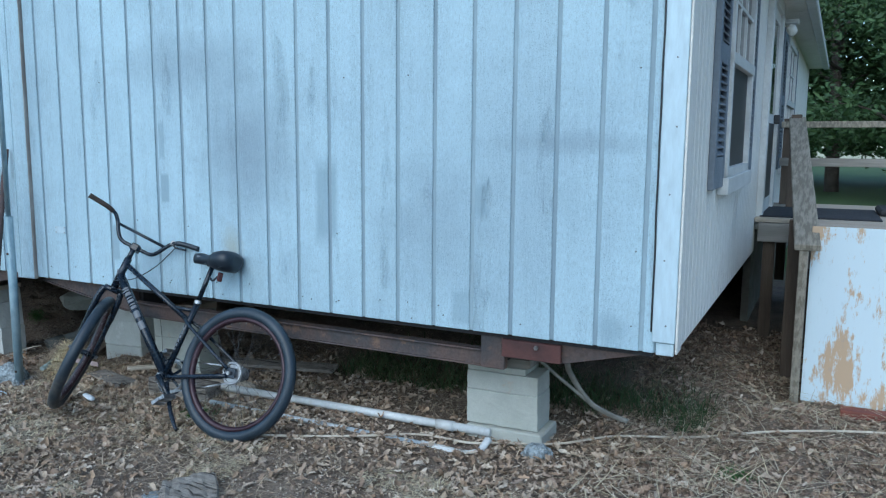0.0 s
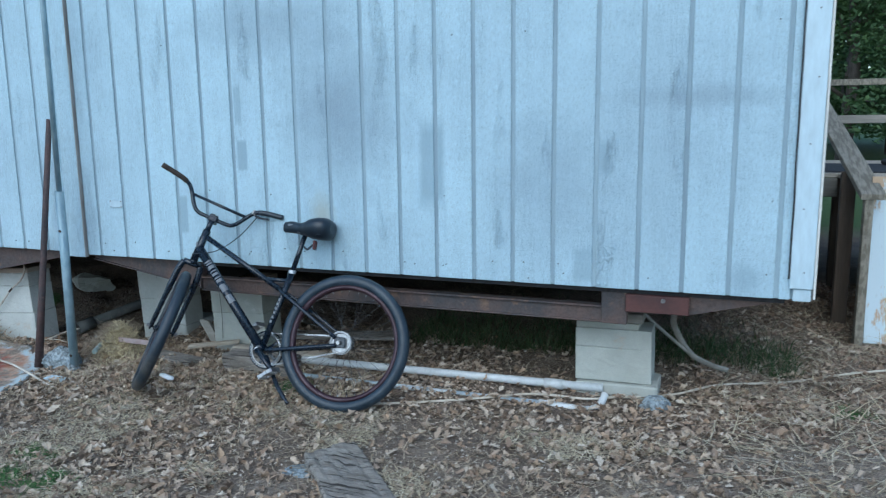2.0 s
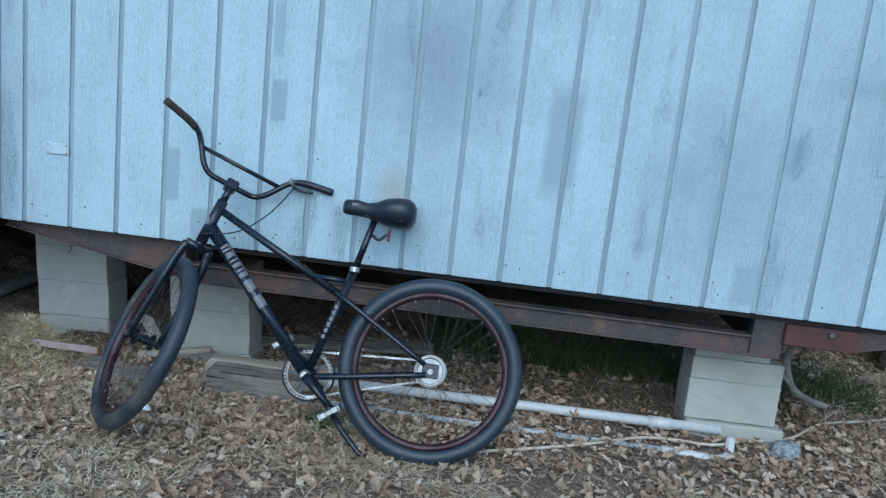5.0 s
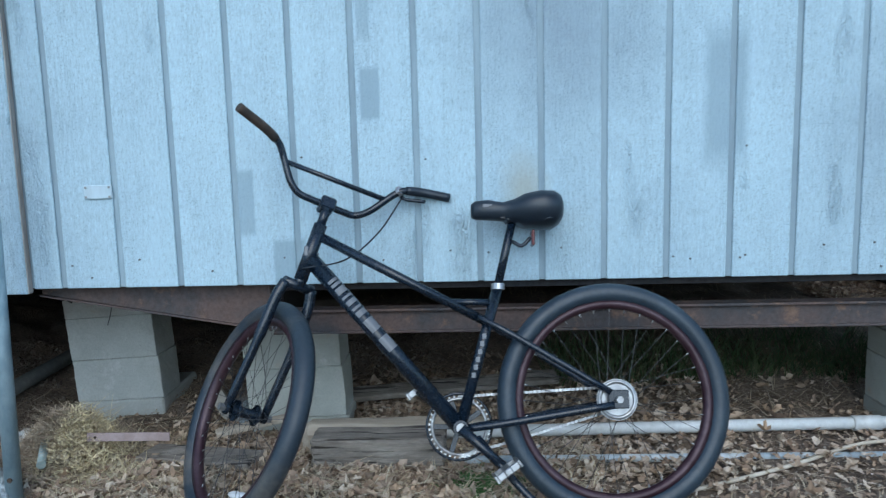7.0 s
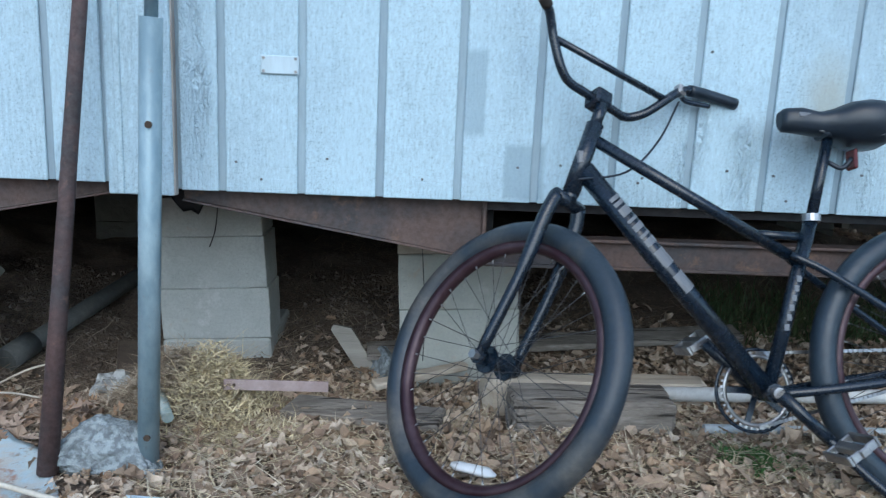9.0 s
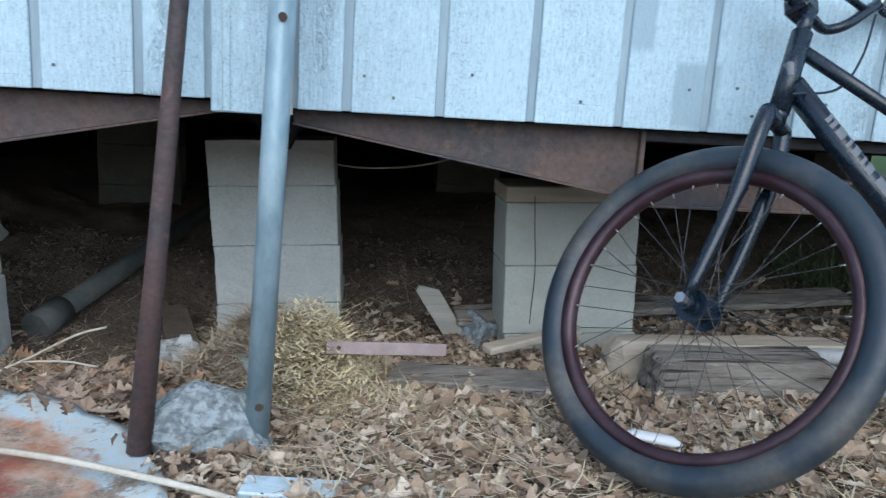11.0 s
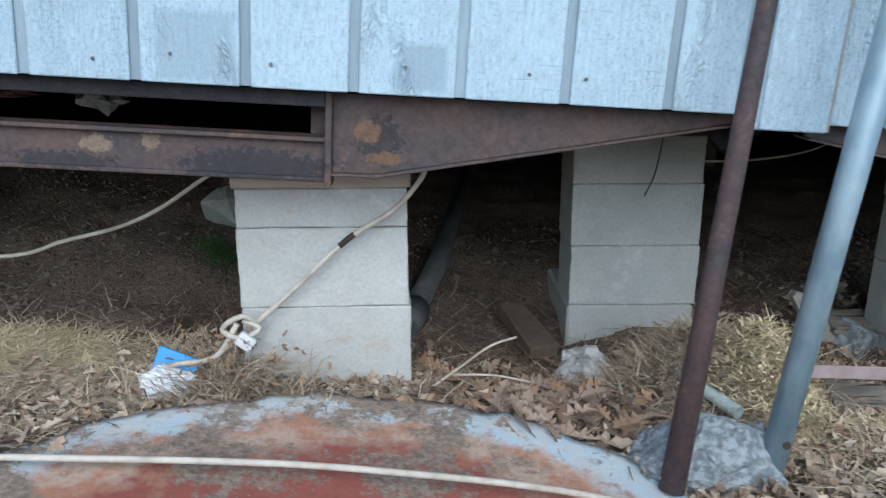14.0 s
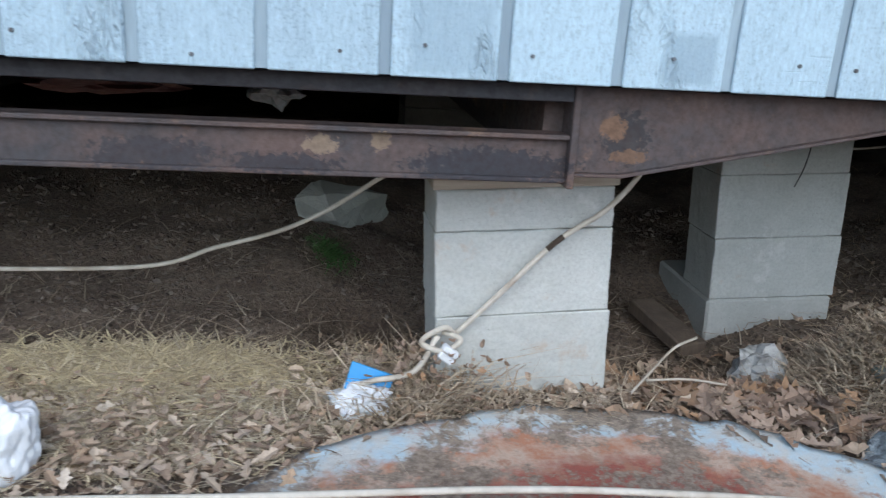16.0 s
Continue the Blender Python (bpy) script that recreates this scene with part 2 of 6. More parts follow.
M_GLASS = material("window_glass", (0.02, 0.022, 0.025), 0.05)
M_LAMPGLASS = material("opal_lamp_glass", (0.75, 0.74, 0.70), 0.3)
M_REDBRICK = spotted("red_brick", (0.26, 0.085, 0.06), (0.17, 0.06, 0.05), 8.0, bump=0.6)
M_REDSTEEL = spotted("red_primed_steel", (0.115, 0.045, 0.04), (0.065, 0.03, 0.03), 7.0, rough=0.6)
M_MAT = spotted("dark_rubber_mat", (0.025, 0.027, 0.032), (0.04, 0.04, 0.045), 9.0)
M_BLACKPAINT = spotted("black_bicycle_paint", (0.005, 0.011, 0.021), (0.012, 0.022, 0.038), 3.0, rough=0.28, bump=0.05)
M_TYRE = spotted("black_rubber_tyre", (0.015, 0.028, 0.044), (0.034, 0.053, 0.074), 7.0, 0.4, 0.7, 0.44, fine=80)
M_MUDTYRE = spotted("muddy_rubber_tyre", (0.017, 0.030, 0.046), (0.13, 0.12, 0.105), 6.0, 0.44, 0.74, 0.48, fine=80)
M_RIM = spotted("dark_red_rim", (0.034, 0.012, 0.020), (0.075, 0.045, 0.055), 9.0, rough=0.4, metal=0.3)
M_CHROME = spotted("dull_alloy", (0.45, 0.46, 0.47), (0.25, 0.25, 0.26), 20.0, rough=0.38, metal=0.85, bump=0.1)
M_SPOKE = material("steel_spoke", (0.07, 0.07, 0.075), 0.45, 0.5)
M_SADDLE = spotted("black_vinyl", (0.008, 0.016, 0.027), (0.015, 0.025, 0.040), 14.0, rough=0.42, bump=0.15, fine=200, dist=0.001)
M_GRIP = spotted("worn_rubber_grip", (0.03, 0.025, 0.022), (0.085, 0.06, 0.045), 30.0)
M_REFLECT = material("red_reflector", (0.10, 0.018, 0.016), 0.25)
M_DECAL = material("silver_decal", (0.13, 0.14, 0.155), 0.4)


def rust_material(name, base, rust, black, scale=6.0, spots=()):
    m = material(name, base, 0.8)
    n = Nodes(m)
    v = n.coord()
    a, b, f = n.noise(v, scale, 5.0, 0.65), n.noise(v, scale * 2.3, 5.0, 0.7), n.noise(v, 70.0, 5.0, 0.7)
    c = n.mix(n.ramp(a, 0.42, 0.62), base, black)
    c = n.mix(n.ramp(b, 0.58, 0.68, 0.0, 0.85), c, rust)
    if spots:
        sep = n.node("ShaderNodeSeparateXYZ")
        n.link(v, sep.inputs[0])
        wob = n.math("MULTIPLY", n.math("SUBTRACT", n.noise(v, 60.0, 6.0, 0.75), 0.5), 5.0)
        for x, z, w, h, tone in spots:
            dx = n.math("DIVIDE", n.math("SUBTRACT", sep.outputs[0], x), w)
            dz = n.math("DIVIDE", n.math("SUBTRACT", sep.outputs[2], z), h)
            d = n.math("ADD", n.math("ADD", n.math("MULTIPLY", dx, dx), n.math("MULTIPLY", dz, dz)), wob)
            c = n.mix(n.ramp(d, 0.7, 0.95, 0.9, 0.0), c, tone)
    c = n.mix(n.ramp(f, 0.4, 0.75, 0.0, 0.5), c, tuple(x * 0.4 for x in base))
    n.color(c)
    n.bump(n.math("ADD", b, f), 0.4, 0.003)
    n.rough(n.ramp(f, 0.3, 0.7, 0.55, 0.9))
    return m


M_STEEL = rust_material("rusty_frame_steel", (0.115, 0.078, 0.068), (0.20, 0.125, 0.085), (0.055, 0.053, 0.058), 4.0, [(-4.995, 0.635, 0.05, 0.055, (0.03, 0.03, 0.034)), (-5.02, 0.652, 0.026, 0.024, (0.19, 0.11, 0.065)), (-4.985, 0.60, 0.04, 0.014, (0.17, 0.10, 0.06)), (-5.56, 0.60, 0.035, 0.02, (0.25, 0.185, 0.13)), (-5.45, 0.61, 0.02, 0.02, (0.22, 0.16, 0.11)), (-5.24, 0.57, 0.17, 0.036, (0.025, 0.027, 0.036)), (-5.62, 0.565, 0.10, 0.02, (0.03, 0.03, 0.038)), (-5.85, 0.575, 0.12, 0.03, (0.035, 0.033, 0.04))])
M_DARKSTEEL = rust_material("black_frame_steel", (0.035, 0.032, 0.036), (0.07, 0.05, 0.045), (0.022, 0.024, 0.03), 5.0)
M_ROD = rust_material("rusty_pipe", (0.085, 0.052, 0.050), (0.14, 0.085, 0.07), (0.05, 0.042, 0.045), 10.0)


def galvanised():
    m = material("galvanised_steel", (0.36, 0.42, 0.46), 0.5, 0.25)
    n = Nodes(m)
    v = n.coord((1, 1, 0.5))
    a, f = n.noise(v, 18.0, 4.0, 0.6), n.noise(v, 90.0, 3.0, 0.6)
    c = n.mix(n.ramp(a, 0.4, 0.65), (0.20, 0.29, 0.34), (0.31, 0.41, 0.46))
    n.color(n.mix(n.ramp(f, 0.6, 0.75, 0, 0.6), c, (0.2, 0.22, 0.23)))
    n.rough(n.ramp(a, 0.3, 0.7, 0.38, 0.6))
    n.bump(f, 0.15, 0.002)
    return m


M_GALV = galvanised()


def sheet_material():
    """Old painted sheet metal: pale blue paint at the rim, red rust and soil towards the middle."""
    m = material("rusted_painted_sheet", (0.4, 0.45, 0.48), 0.8)
    n = Nodes(m)
    v = n.coord()
    sep = n.node("ShaderNodeSeparateXYZ")
    n.link(n.coord(obj=True), sep.inputs[0])
    r = n.math("SQRT", n.math("ADD", n.math("MULTIPLY", sep.outputs[0], sep.outputs[0]), n.math("MULTIPLY", sep.outputs[1], sep.outputs[1])), 0)
    a, b, f = n.noise(v, 5.0, 6.0, 0.7), n.noise(v, 9.0, 6.0, 0.7), n.noise(v, 60.0, 6.0, 0.75)
    rr = n.math("ADD", r, n.math("MULTIPLY", n.math("SUBTRACT", a, 0.5), 0.34))
    c = n.mix(n.ramp(f, 0.45, 0.7), (0.29, 0.085, 0.060), (0.19, 0.066, 0.05))
    c = n.mix(n.ramp(rr, 0.70, 0.76), c, n.mix(n.ramp(b, 0.42, 0.58), (0.40, 0.19, 0.115), (0.48, 0.38, 0.30)))
    c = n.mix(n.ramp(rr, 0.835, 0.88), c, n.mix(n.ramp(n.noise(v, 14.0, 5.0, 0.7), 0.4, 0.6), (0.42, 0.54, 0.60), (0.48, 0.49, 0.47)))
    c = n.mix(n.ramp(b, 0.56, 0.64, 0, 0.85), c, (0.33, 0.17, 0.11))
    soil = n.math("ADD", n.noise(v, 3.6, 6.0, 0.78), n.math("MULTIPLY", n.math("SUBTRACT", f, 0.5), 0.25))
    c = n.mix(n.ramp(soil, 0.50, 0.56, 0, 0.97), c, n.mix(n.ramp(f, 0.4, 0.6), (0.13, 0.10, 0.078), (0.30, 0.245, 0.19)))
    n.color(c)
    n.bump(n.math("ADD", a, n.math("MULTIPLY", f, 0.6)), 0.5, 0.008)
    return m


M_SHEET = sheet_material()


def plywood():
    m = material("peeling_painted_plywood", (0.6, 0.64, 0.68), 0.75)
    n = Nodes(m)
    v = n.coord((1, 1, 0.28))
    a, f = n.noise(v, 4.5, 7.0, 0.72), n.noise(v, 40.0, 5.0, 0.7)
    c = n.mix(n.ramp(n.math("ADD", a, n.math("MULTIPLY", f, 0.18)), 0.625, 0.67), (0.60, 0.70, 0.76), (0.50, 0.36, 0.24))
    n.color(n.mix(n.ramp(f, 0.6, 0.75, 0, 0.4), c, (0.3, 0.3, 0.3)))
    n.bump(f, 0.3, 0.003)
    return m


M_PLY = plywood()


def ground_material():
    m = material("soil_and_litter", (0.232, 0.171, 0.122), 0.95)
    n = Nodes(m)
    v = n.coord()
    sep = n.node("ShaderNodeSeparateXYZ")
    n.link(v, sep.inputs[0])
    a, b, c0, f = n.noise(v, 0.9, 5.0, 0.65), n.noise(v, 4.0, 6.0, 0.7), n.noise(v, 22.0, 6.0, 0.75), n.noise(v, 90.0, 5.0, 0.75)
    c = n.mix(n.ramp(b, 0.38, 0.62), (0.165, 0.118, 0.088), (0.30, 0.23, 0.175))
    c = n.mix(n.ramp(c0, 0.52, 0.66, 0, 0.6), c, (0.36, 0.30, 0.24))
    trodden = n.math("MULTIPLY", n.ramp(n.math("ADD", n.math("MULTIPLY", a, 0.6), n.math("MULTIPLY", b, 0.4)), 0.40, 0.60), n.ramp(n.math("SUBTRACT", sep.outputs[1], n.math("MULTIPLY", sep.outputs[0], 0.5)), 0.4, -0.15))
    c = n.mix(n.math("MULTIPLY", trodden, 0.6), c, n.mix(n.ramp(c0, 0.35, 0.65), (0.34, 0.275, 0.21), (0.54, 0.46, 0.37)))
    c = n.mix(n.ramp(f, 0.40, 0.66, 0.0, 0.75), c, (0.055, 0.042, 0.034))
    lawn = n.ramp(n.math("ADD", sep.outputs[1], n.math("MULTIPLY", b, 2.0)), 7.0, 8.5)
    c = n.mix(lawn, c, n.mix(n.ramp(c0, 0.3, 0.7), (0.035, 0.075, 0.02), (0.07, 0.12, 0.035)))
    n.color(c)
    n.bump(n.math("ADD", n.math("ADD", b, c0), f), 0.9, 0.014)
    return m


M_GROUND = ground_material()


def islands(name, tones, rough=0.9):
    """Many loose pieces in one mesh, each with a tone of its own."""
    m = material(name, tones[0], rough)
    n = Nodes(m)
    r = n.node("ShaderNodeValToRGB")
    e = r.color_ramp.elements
    while len(e) < len(tones):
        e.new(0.5)
    for i, t in enumerate(tones):
        e[i].position, e[i].color = i / (len(tones) - 1), (*t, 1)
    n.link(n.island(), r.inputs[0])
    f = n.noise(n.coord(), 70.0, 4.0, 0.7)
    n.color(n.mix(n.ramp(f, 0.35, 0.7, 0, 0.4), r.outputs[0], tuple(x * 0.5 for x in tones[0])))
    return m


M_LEAF = islands("dead_leaves", [(0.23, 0.165, 0.12), (0.44, 0.34, 0.25), (0.55, 0.45, 0.345), (0.30, 0.205, 0.14), (0.68, 0.59, 0.48), (0.36, 0.26, 0.185), (0.13, 0.09, 0.065), (0.46, 0.33, 0.22), (0.26, 0.18, 0.13), (0.62, 0.53, 0.43)])
M_STRAW = islands("dry_grass", [(0.54, 0.46, 0.31), (0.68, 0.58, 0.39), (0.40, 0.32, 0.21), (0.76, 0.68, 0.52), (0.28, 0.22, 0.15)])
M_DULLGRASS = islands("dull_dead_grass", [(0.42, 0.32, 0.21), (0.56, 0.45, 0.31), (0.31, 0.23, 0.155), (0.66, 0.55, 0.40), (0.24, 0.175, 0.12)])
M_YSTRAW = islands("yellow_straw", [(0.70, 0.59, 0.36), (0.82, 0.72, 0.47), (0.56, 0.46, 0.29), (0.42, 0.34, 0.23), (0.78, 0.69, 0.50)])
M_GRASS = islands("green_grass", [(0.03, 0.06, 0.02), (0.05, 0.09, 0.03), (0.09, 0.10, 0.045)])
M_TUFT = islands("fresh_green_weeds", [(0.05, 0.13, 0.035), (0.08, 0.19, 0.05), (0.12, 0.20, 0.07)])
M_FOLIAGE = islands("tree_leaves", [(0.025, 0.06, 0.018), (0.045, 0.095, 0.03), (0.07, 0.125, 0.04), (0.035, 0.075, 0.025)], 0.7)
M_BARK = spotted("bark", (0.07, 0.055, 0.045), (0.12, 0.10, 0.085), 5.0, bump=0.8, dist=0.02)
M_TWIG = islands("dead_twigs", [(0.30, 0.225, 0.16), (0.45, 0.36, 0.26), (0.62, 0.53, 0.40), (0.22, 0.16, 0.115)])

M_NAIL = spotted("painted_nail_head", (0.16, 0.18, 0.2), (0.08, 0.07, 0.065), 40.0)
M_SIDEGROOVE = spotted("side_groove", (0.30, 0.29, 0.28), (0.2, 0.2, 0.19), 4.0)

# ---- mesh helpers ----
def ground_z(x, y):
    """Height of the ground: it falls from the corner of the house towards the far side."""
    t = min(1.0, max(0.0, (x + 4.4) / 3.0))
    base = 0.0 + 0.085 * t * t * (3 - 2 * t)
    if y > 0.45:
        u = min(1.0, (y - 0.45) / 1.9)
        w = min(1.0, max(0.0, (-5.25 - x) / 0.5))
        u2 = min(1.0, (y - 0.45) / 1.0)
        base += (0.14 * u * u * (3 - 2 * u) + 0.12 * w * u2 * u2 * (3 - 2 * u2)) * min(1.0, max(0.0, (-x - 0.1) / 1.0))
        k = min(1.0, (y - 0.45) / 0.3) * min(1.0, max(0.0, (4.0 - y) / 1.5))
        base += k * (0.045 * noise.noise((x * 4.5, y * 4.5, 8.3)) + 0.022 * noise.noise((x * 9.5, y * 9.5, 3.7)))
        base -= 0.17 * math.exp(-((x + 5.42) / 0.17) ** 2 - ((y - 0.75) / 0.22) ** 2)
    if y > 0.2:
        s = min(1.0, (y - 0.2) / 0.25)
        base -= 0.10 * s * math.exp(-((x + 4.58) / 0.30) ** 2 - (max(0.0, y - 0.8) / 0.5) ** 2)
    if y < -0.6:
        base -= 0.06 * min(1.0, (-0.6 - y) / 1.5)
        base -= 0.06 * math.exp(-((x + 4.1) / 0.7) ** 2 - ((y + 1.8) / 0.4) ** 2)
    base += 0.085 * math.exp(-((x + 4.14) / 0.17) ** 2 - ((y - 0.22) / 0.11) ** 2)
    far = max(abs(x + 2.5) - 6, abs(y) - 6, 0.0)
    damp = max(0.0, 1 - far / 4)
    return base + damp * (0.025 * noise.noise((x * 1.1, y * 1.1, 0.3)) + 0.012 * noise.noise((x * 4.1, y * 4.1, 2.3)) + 0.006 * noise.noise((x * 13.0, y * 13.0, 5.1)))


def box(bm, x0, x1, y0, y1, z0, z1, bevel=0.0, m=None):
    """A box, its edges eased."""
    r = bmesh.ops.create_cube(bm, size=1)
    vs = r["verts"]
    for v in vs:
        v.co = Vector((x0 + (v.co.x + 0.5) * (x1 - x0), y0 + (v.co.y + 0.5) * (y1 - y0), z0 + (v.co.z + 0.5) * (z1 - z0)))
    if bevel:
        es = list({e for v in vs for e in v.link_edges})
        out = bmesh.ops.bevel(bm, geom=es, offset=bevel, segments=1, affect="EDGES")
        vs = list({v for f in out["faces"] for v in f.verts} | {v for v in vs if v.is_valid})
    if m is not None:
        bmesh.ops.transform(bm, matrix=m, verts=[v for v in vs if v.is_valid])
    return bm


def new_box(*a, **k):
    return box(bmesh.new(), *a, **k)


def tube(bm, path, radius, sides=10, cap=True, flat=1.0):
    """A round bar along a path of points; radius may be a list."""
    pts = [Vector(p) for p in path]
    rings, up = [], Vector((0, 0, 1))
    for i, p in enumerate(pts):
        d = (pts[min(i + 1, len(pts) - 1)] - pts[max(i - 1, 0)]).normalized()
        if i == 0:
            a = d.cross(up if abs(d.z) < 0.9 else Vector((0, 1, 0))).normalized()
        else:
            a = (a - d * a.dot(d)).normalized()
        b = d.cross(a)
        r = radius[i] if isinstance(radius, (list, tuple)) else radius
        rings.append([bm.verts.new(p + (a * math.cos(2 * math.pi * k / sides) + b * math.sin(2 * math.pi * k / sides) * flat) * r) for k in range(sides)])
    for q, s in zip(rings, rings[1:]):
        for k in range(sides):
            f = bm.faces.new((q[k], q[(k + 1) % sides], s[(k + 1) % sides], s[k]))
            f.smooth = True
    if cap:
        bm.faces.new(rings[0][::-1])
        bm.faces.new(rings[-1])
    return bm


def smooth_path(points, steps=6):
    """A curve through the points (Catmull-Rom)."""
    p = [Vector(q) for q in points]
    p = [p[0] * 2 - p[1], *p, p[-1] * 2 - p[-2]]
    out = []
    for i in range(1, len(p) - 2):
        for s in range(steps):
            t = s / steps
            out.append(0.5 * (2 * p[i] + (p[i + 1] - p[i - 1]) * t + (2 * p[i - 1] - 5 * p[i] + 4 * p[i + 1] - p[i + 2]) * t * t + (3 * p[i] - p[i - 1] - 3 * p[i + 1] + p[i + 2]) * t ** 3))
    out.append(p[-2])
    return out


def ring(bm, centre_r, prof, sides=64):
    """A wheel-like ring about the y axis from a closed profile of (radius offset, width) points."""
    rows = []
    for k in range(sides):
        a = 2 * math.pi * k / sides
        rows.append([bm.verts.new(((centre_r + dr) * math.cos(a), w, (centre_r + dr) * math.sin(a))) for dr, w in prof])
    n = len(prof)
    for k in range(sides):
        q, s = rows[k], rows[(k + 1) % sides]
        for i in range(n):
            f = bm.faces.new((q[i], q[(i + 1) % n], s[(i + 1) % n], s[i]))
            f.smooth = True
    return bm


def disc(bm, radius, y0, y1, sides=28, m=None):
    """A short cylinder about the y axis."""
    vs = []
    for y in (y0, y1):
        vs.append([bm.verts.new((radius * math.cos(2 * math.pi * k / sides), y, radius * math.sin(2 * math.pi * k / sides))) for k in range(sides)])
    for k in range(sides):
        bm.faces.new((vs[0][k], vs[0][(k + 1) % sides], vs[1][(k + 1) % sides], vs[1][k])).smooth = False
    bm.faces.new(vs[0][::-1])
    bm.faces.new(vs[1])
    if m is not None:
        bmesh.ops.transform(bm, matrix=m, verts=vs[0] + vs[1])
    return bm


def mesh_of(name, bm, material):
    bmesh.ops.recalc_face_normals(bm, faces=bm.faces[:])
    me = bpy.data.meshes.new(name)
    bm.to_mesh(me)
    bm.free()
    me.materials.append(material)
    return me


def part(name, bm, material, parent=None, label="", m=None):
    """Links a bmesh (or a ready mesh) as one object under its thing."""
    me = bm if isinstance(bm, bpy.types.Mesh) else mesh_of(name, bm, material)
    ob = new(name, me)
    if parent is not None:
        ob.parent = parent
    if m is not None:
        ob.matrix_basis = m
    if label:
        tagged(ob, label)
    return ob


def thing(name, label, category, m=None, group="", bm=None, material=None, kind=""):
    """A top-level thing: a mesh, or an empty that holds parts."""
    ob = new(name) if bm is None else part(name, bm, material)
    if m is not None:
        ob.matrix_basis = m
    return tagged(ob, label, category, group, kind)


def structure(name, bm, material, label, m=None):
    ob = part(name, bm, material, m=m)
    return tagged(ob, label, kind="structure")


def rough_up(bm, amount, scale, seed=0.0):
    for v in bm.verts:
        v.co += Vector(noise.noise_vector((v.co.x * scale + seed, v.co.y * scale, v.co.z * scale))) * amount
    return bm


def lump(sx, sy, sz, amount, scale, seed, subdiv=3):
    bm = bmesh.new()
    bmesh.ops.create_icosphere(bm, subdivisions=subdiv, radius=1)
    for v in bm.verts:
        n = noise.noise(v.co * scale + Vector((seed, 0, 0))) * amount + noise.noise(v.co * scale * 3 + Vector((0, seed, 0))) * amount * 0.4
        v.co *= 1 + n
        v.co = Vector((v.co.x * sx, v.co.y * sy, v.co.z * sz))
    for f in bm.faces:
        f.smooth = False
    return bm


# ---- ground ----
def ticks(lo, hi, fine, far):
    out = list(np.arange(lo, hi, fine))
    d, p, q = fine * 2, lo, hi
    left, right = [], []
    while q < far:
        right.append(q)
        left.append(p - d)
        q += d
        p -= d
        d *= 1.35
    return sorted(left) + out + right


def build_ground():
    xs, ys = ticks(-7.5, 2.0, 0.04, 160), ticks(-3.0, 4.5, 0.04, 160)
    verts = [(x, y, ground_z(x, y)) for y in ys for x in xs]
    n = len(xs)
    faces = [(j * n + i, j * n + i + 1, (j + 1) * n + i + 1, (j + 1) * n + i) for j in range(len(ys) - 1) for i in range(n - 1)]
    me = bpy.data.meshes.new("ground")
    me.from_pydata(verts, [], faces)
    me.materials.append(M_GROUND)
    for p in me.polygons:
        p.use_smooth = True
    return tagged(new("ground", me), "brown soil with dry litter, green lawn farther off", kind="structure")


build_ground()

# ---- the mobile home: end wall, side wall, floor, roof ----
BOT, TOP, GAP = 0.72, 2.85, 0.2032
G1 = -3.80
FARX, BACKY = -8.3, 12.0
SIDE = Matrix(((1, 0.028, 0, 0), (0, 1, 0, 0), (0, 0.032, 1, 0), (0, 0, 0, 1)))

wall_end = structure("wall_end", box(new_box(FARX, -4.2, 0.008, 0.10, BOT + 0.014, TOP), -4.2, -0.03, 0.008, 0.10, BOT + 0.002, TOP), M_GROOVE, "end wall of grooved plywood siding in worn white paint")
wall_side = structure("wall_side", new_box(-0.10, -0.007, 0.10, BACKY, BOT + 0.02, TOP), M_SIDEGROOVE, "long side wall with narrow grooved siding")
wall_side.matrix_basis = SIDE
structure("wall_far_side", new_box(FARX - 0.1, FARX, 0.0, BACKY, BOT, TOP), M_SIDE, "far side wall")
structure("wall_back", new_box(FARX - 0.1, 0.1, BACKY, BACKY + 0.1, BOT, TOP + 0.4), M_SIDE, "back wall")
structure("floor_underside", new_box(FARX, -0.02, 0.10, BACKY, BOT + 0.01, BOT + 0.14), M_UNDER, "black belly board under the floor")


def build_roof():
    bm = bmesh.new()
    ridge, x0, x1, y0, y1 = TOP + 0.75, FARX - 0.35, 0.24, -0.25, BACKY + 0.3
    mid = (x0 + x1) / 2
    prof = [(x0, TOP + 0.06), (mid, ridge + 0.06), (x1, TOP + 0.06), (x1, TOP), (mid, ridge), (x0, TOP)]
    a = [bm.verts.new((x, y0, z)) for x, z in prof]
    b = [bm.verts.new((x, y1, z + (0.03 * y1 if x > -1 else 0))) for x, z in prof]
    for i in range(6):
        bm.faces.new((a[i], a[(i + 1) % 6], b[(i + 1) % 6], b[i]))
    for q in (a, b):
        bm.faces.new((q[0], q[1], q[4], q[5]))
        bm.faces.new((q[1], q[2], q[3], q[4]))
    return bm


structure("roof", build_roof(), M_ROOF, "low gable roof with grey shingles")


def gable():
    bm = bmesh.new()
    for y in (0.02, 0.08):
        bm.verts.new((FARX, y, TOP))
        bm.verts.new((-0.02, y, TOP))
        bm.verts.new((FARX / 2, y, TOP + 0.74))
    bm.verts.ensure_lookup_table()
    v = bm.verts
    bm.faces.new((v[0], v[1], v[2]))
    bm.faces.new((v[3], v[5], v[4]))
    for i, j in ((0, 1), (1, 2), (2, 0)):
        bm.faces.new((v[i], v[i + 3], v[j + 3], v[j]))
    return bm


structure("gable", gable(), M_SIDING, "white gable above the end wall")


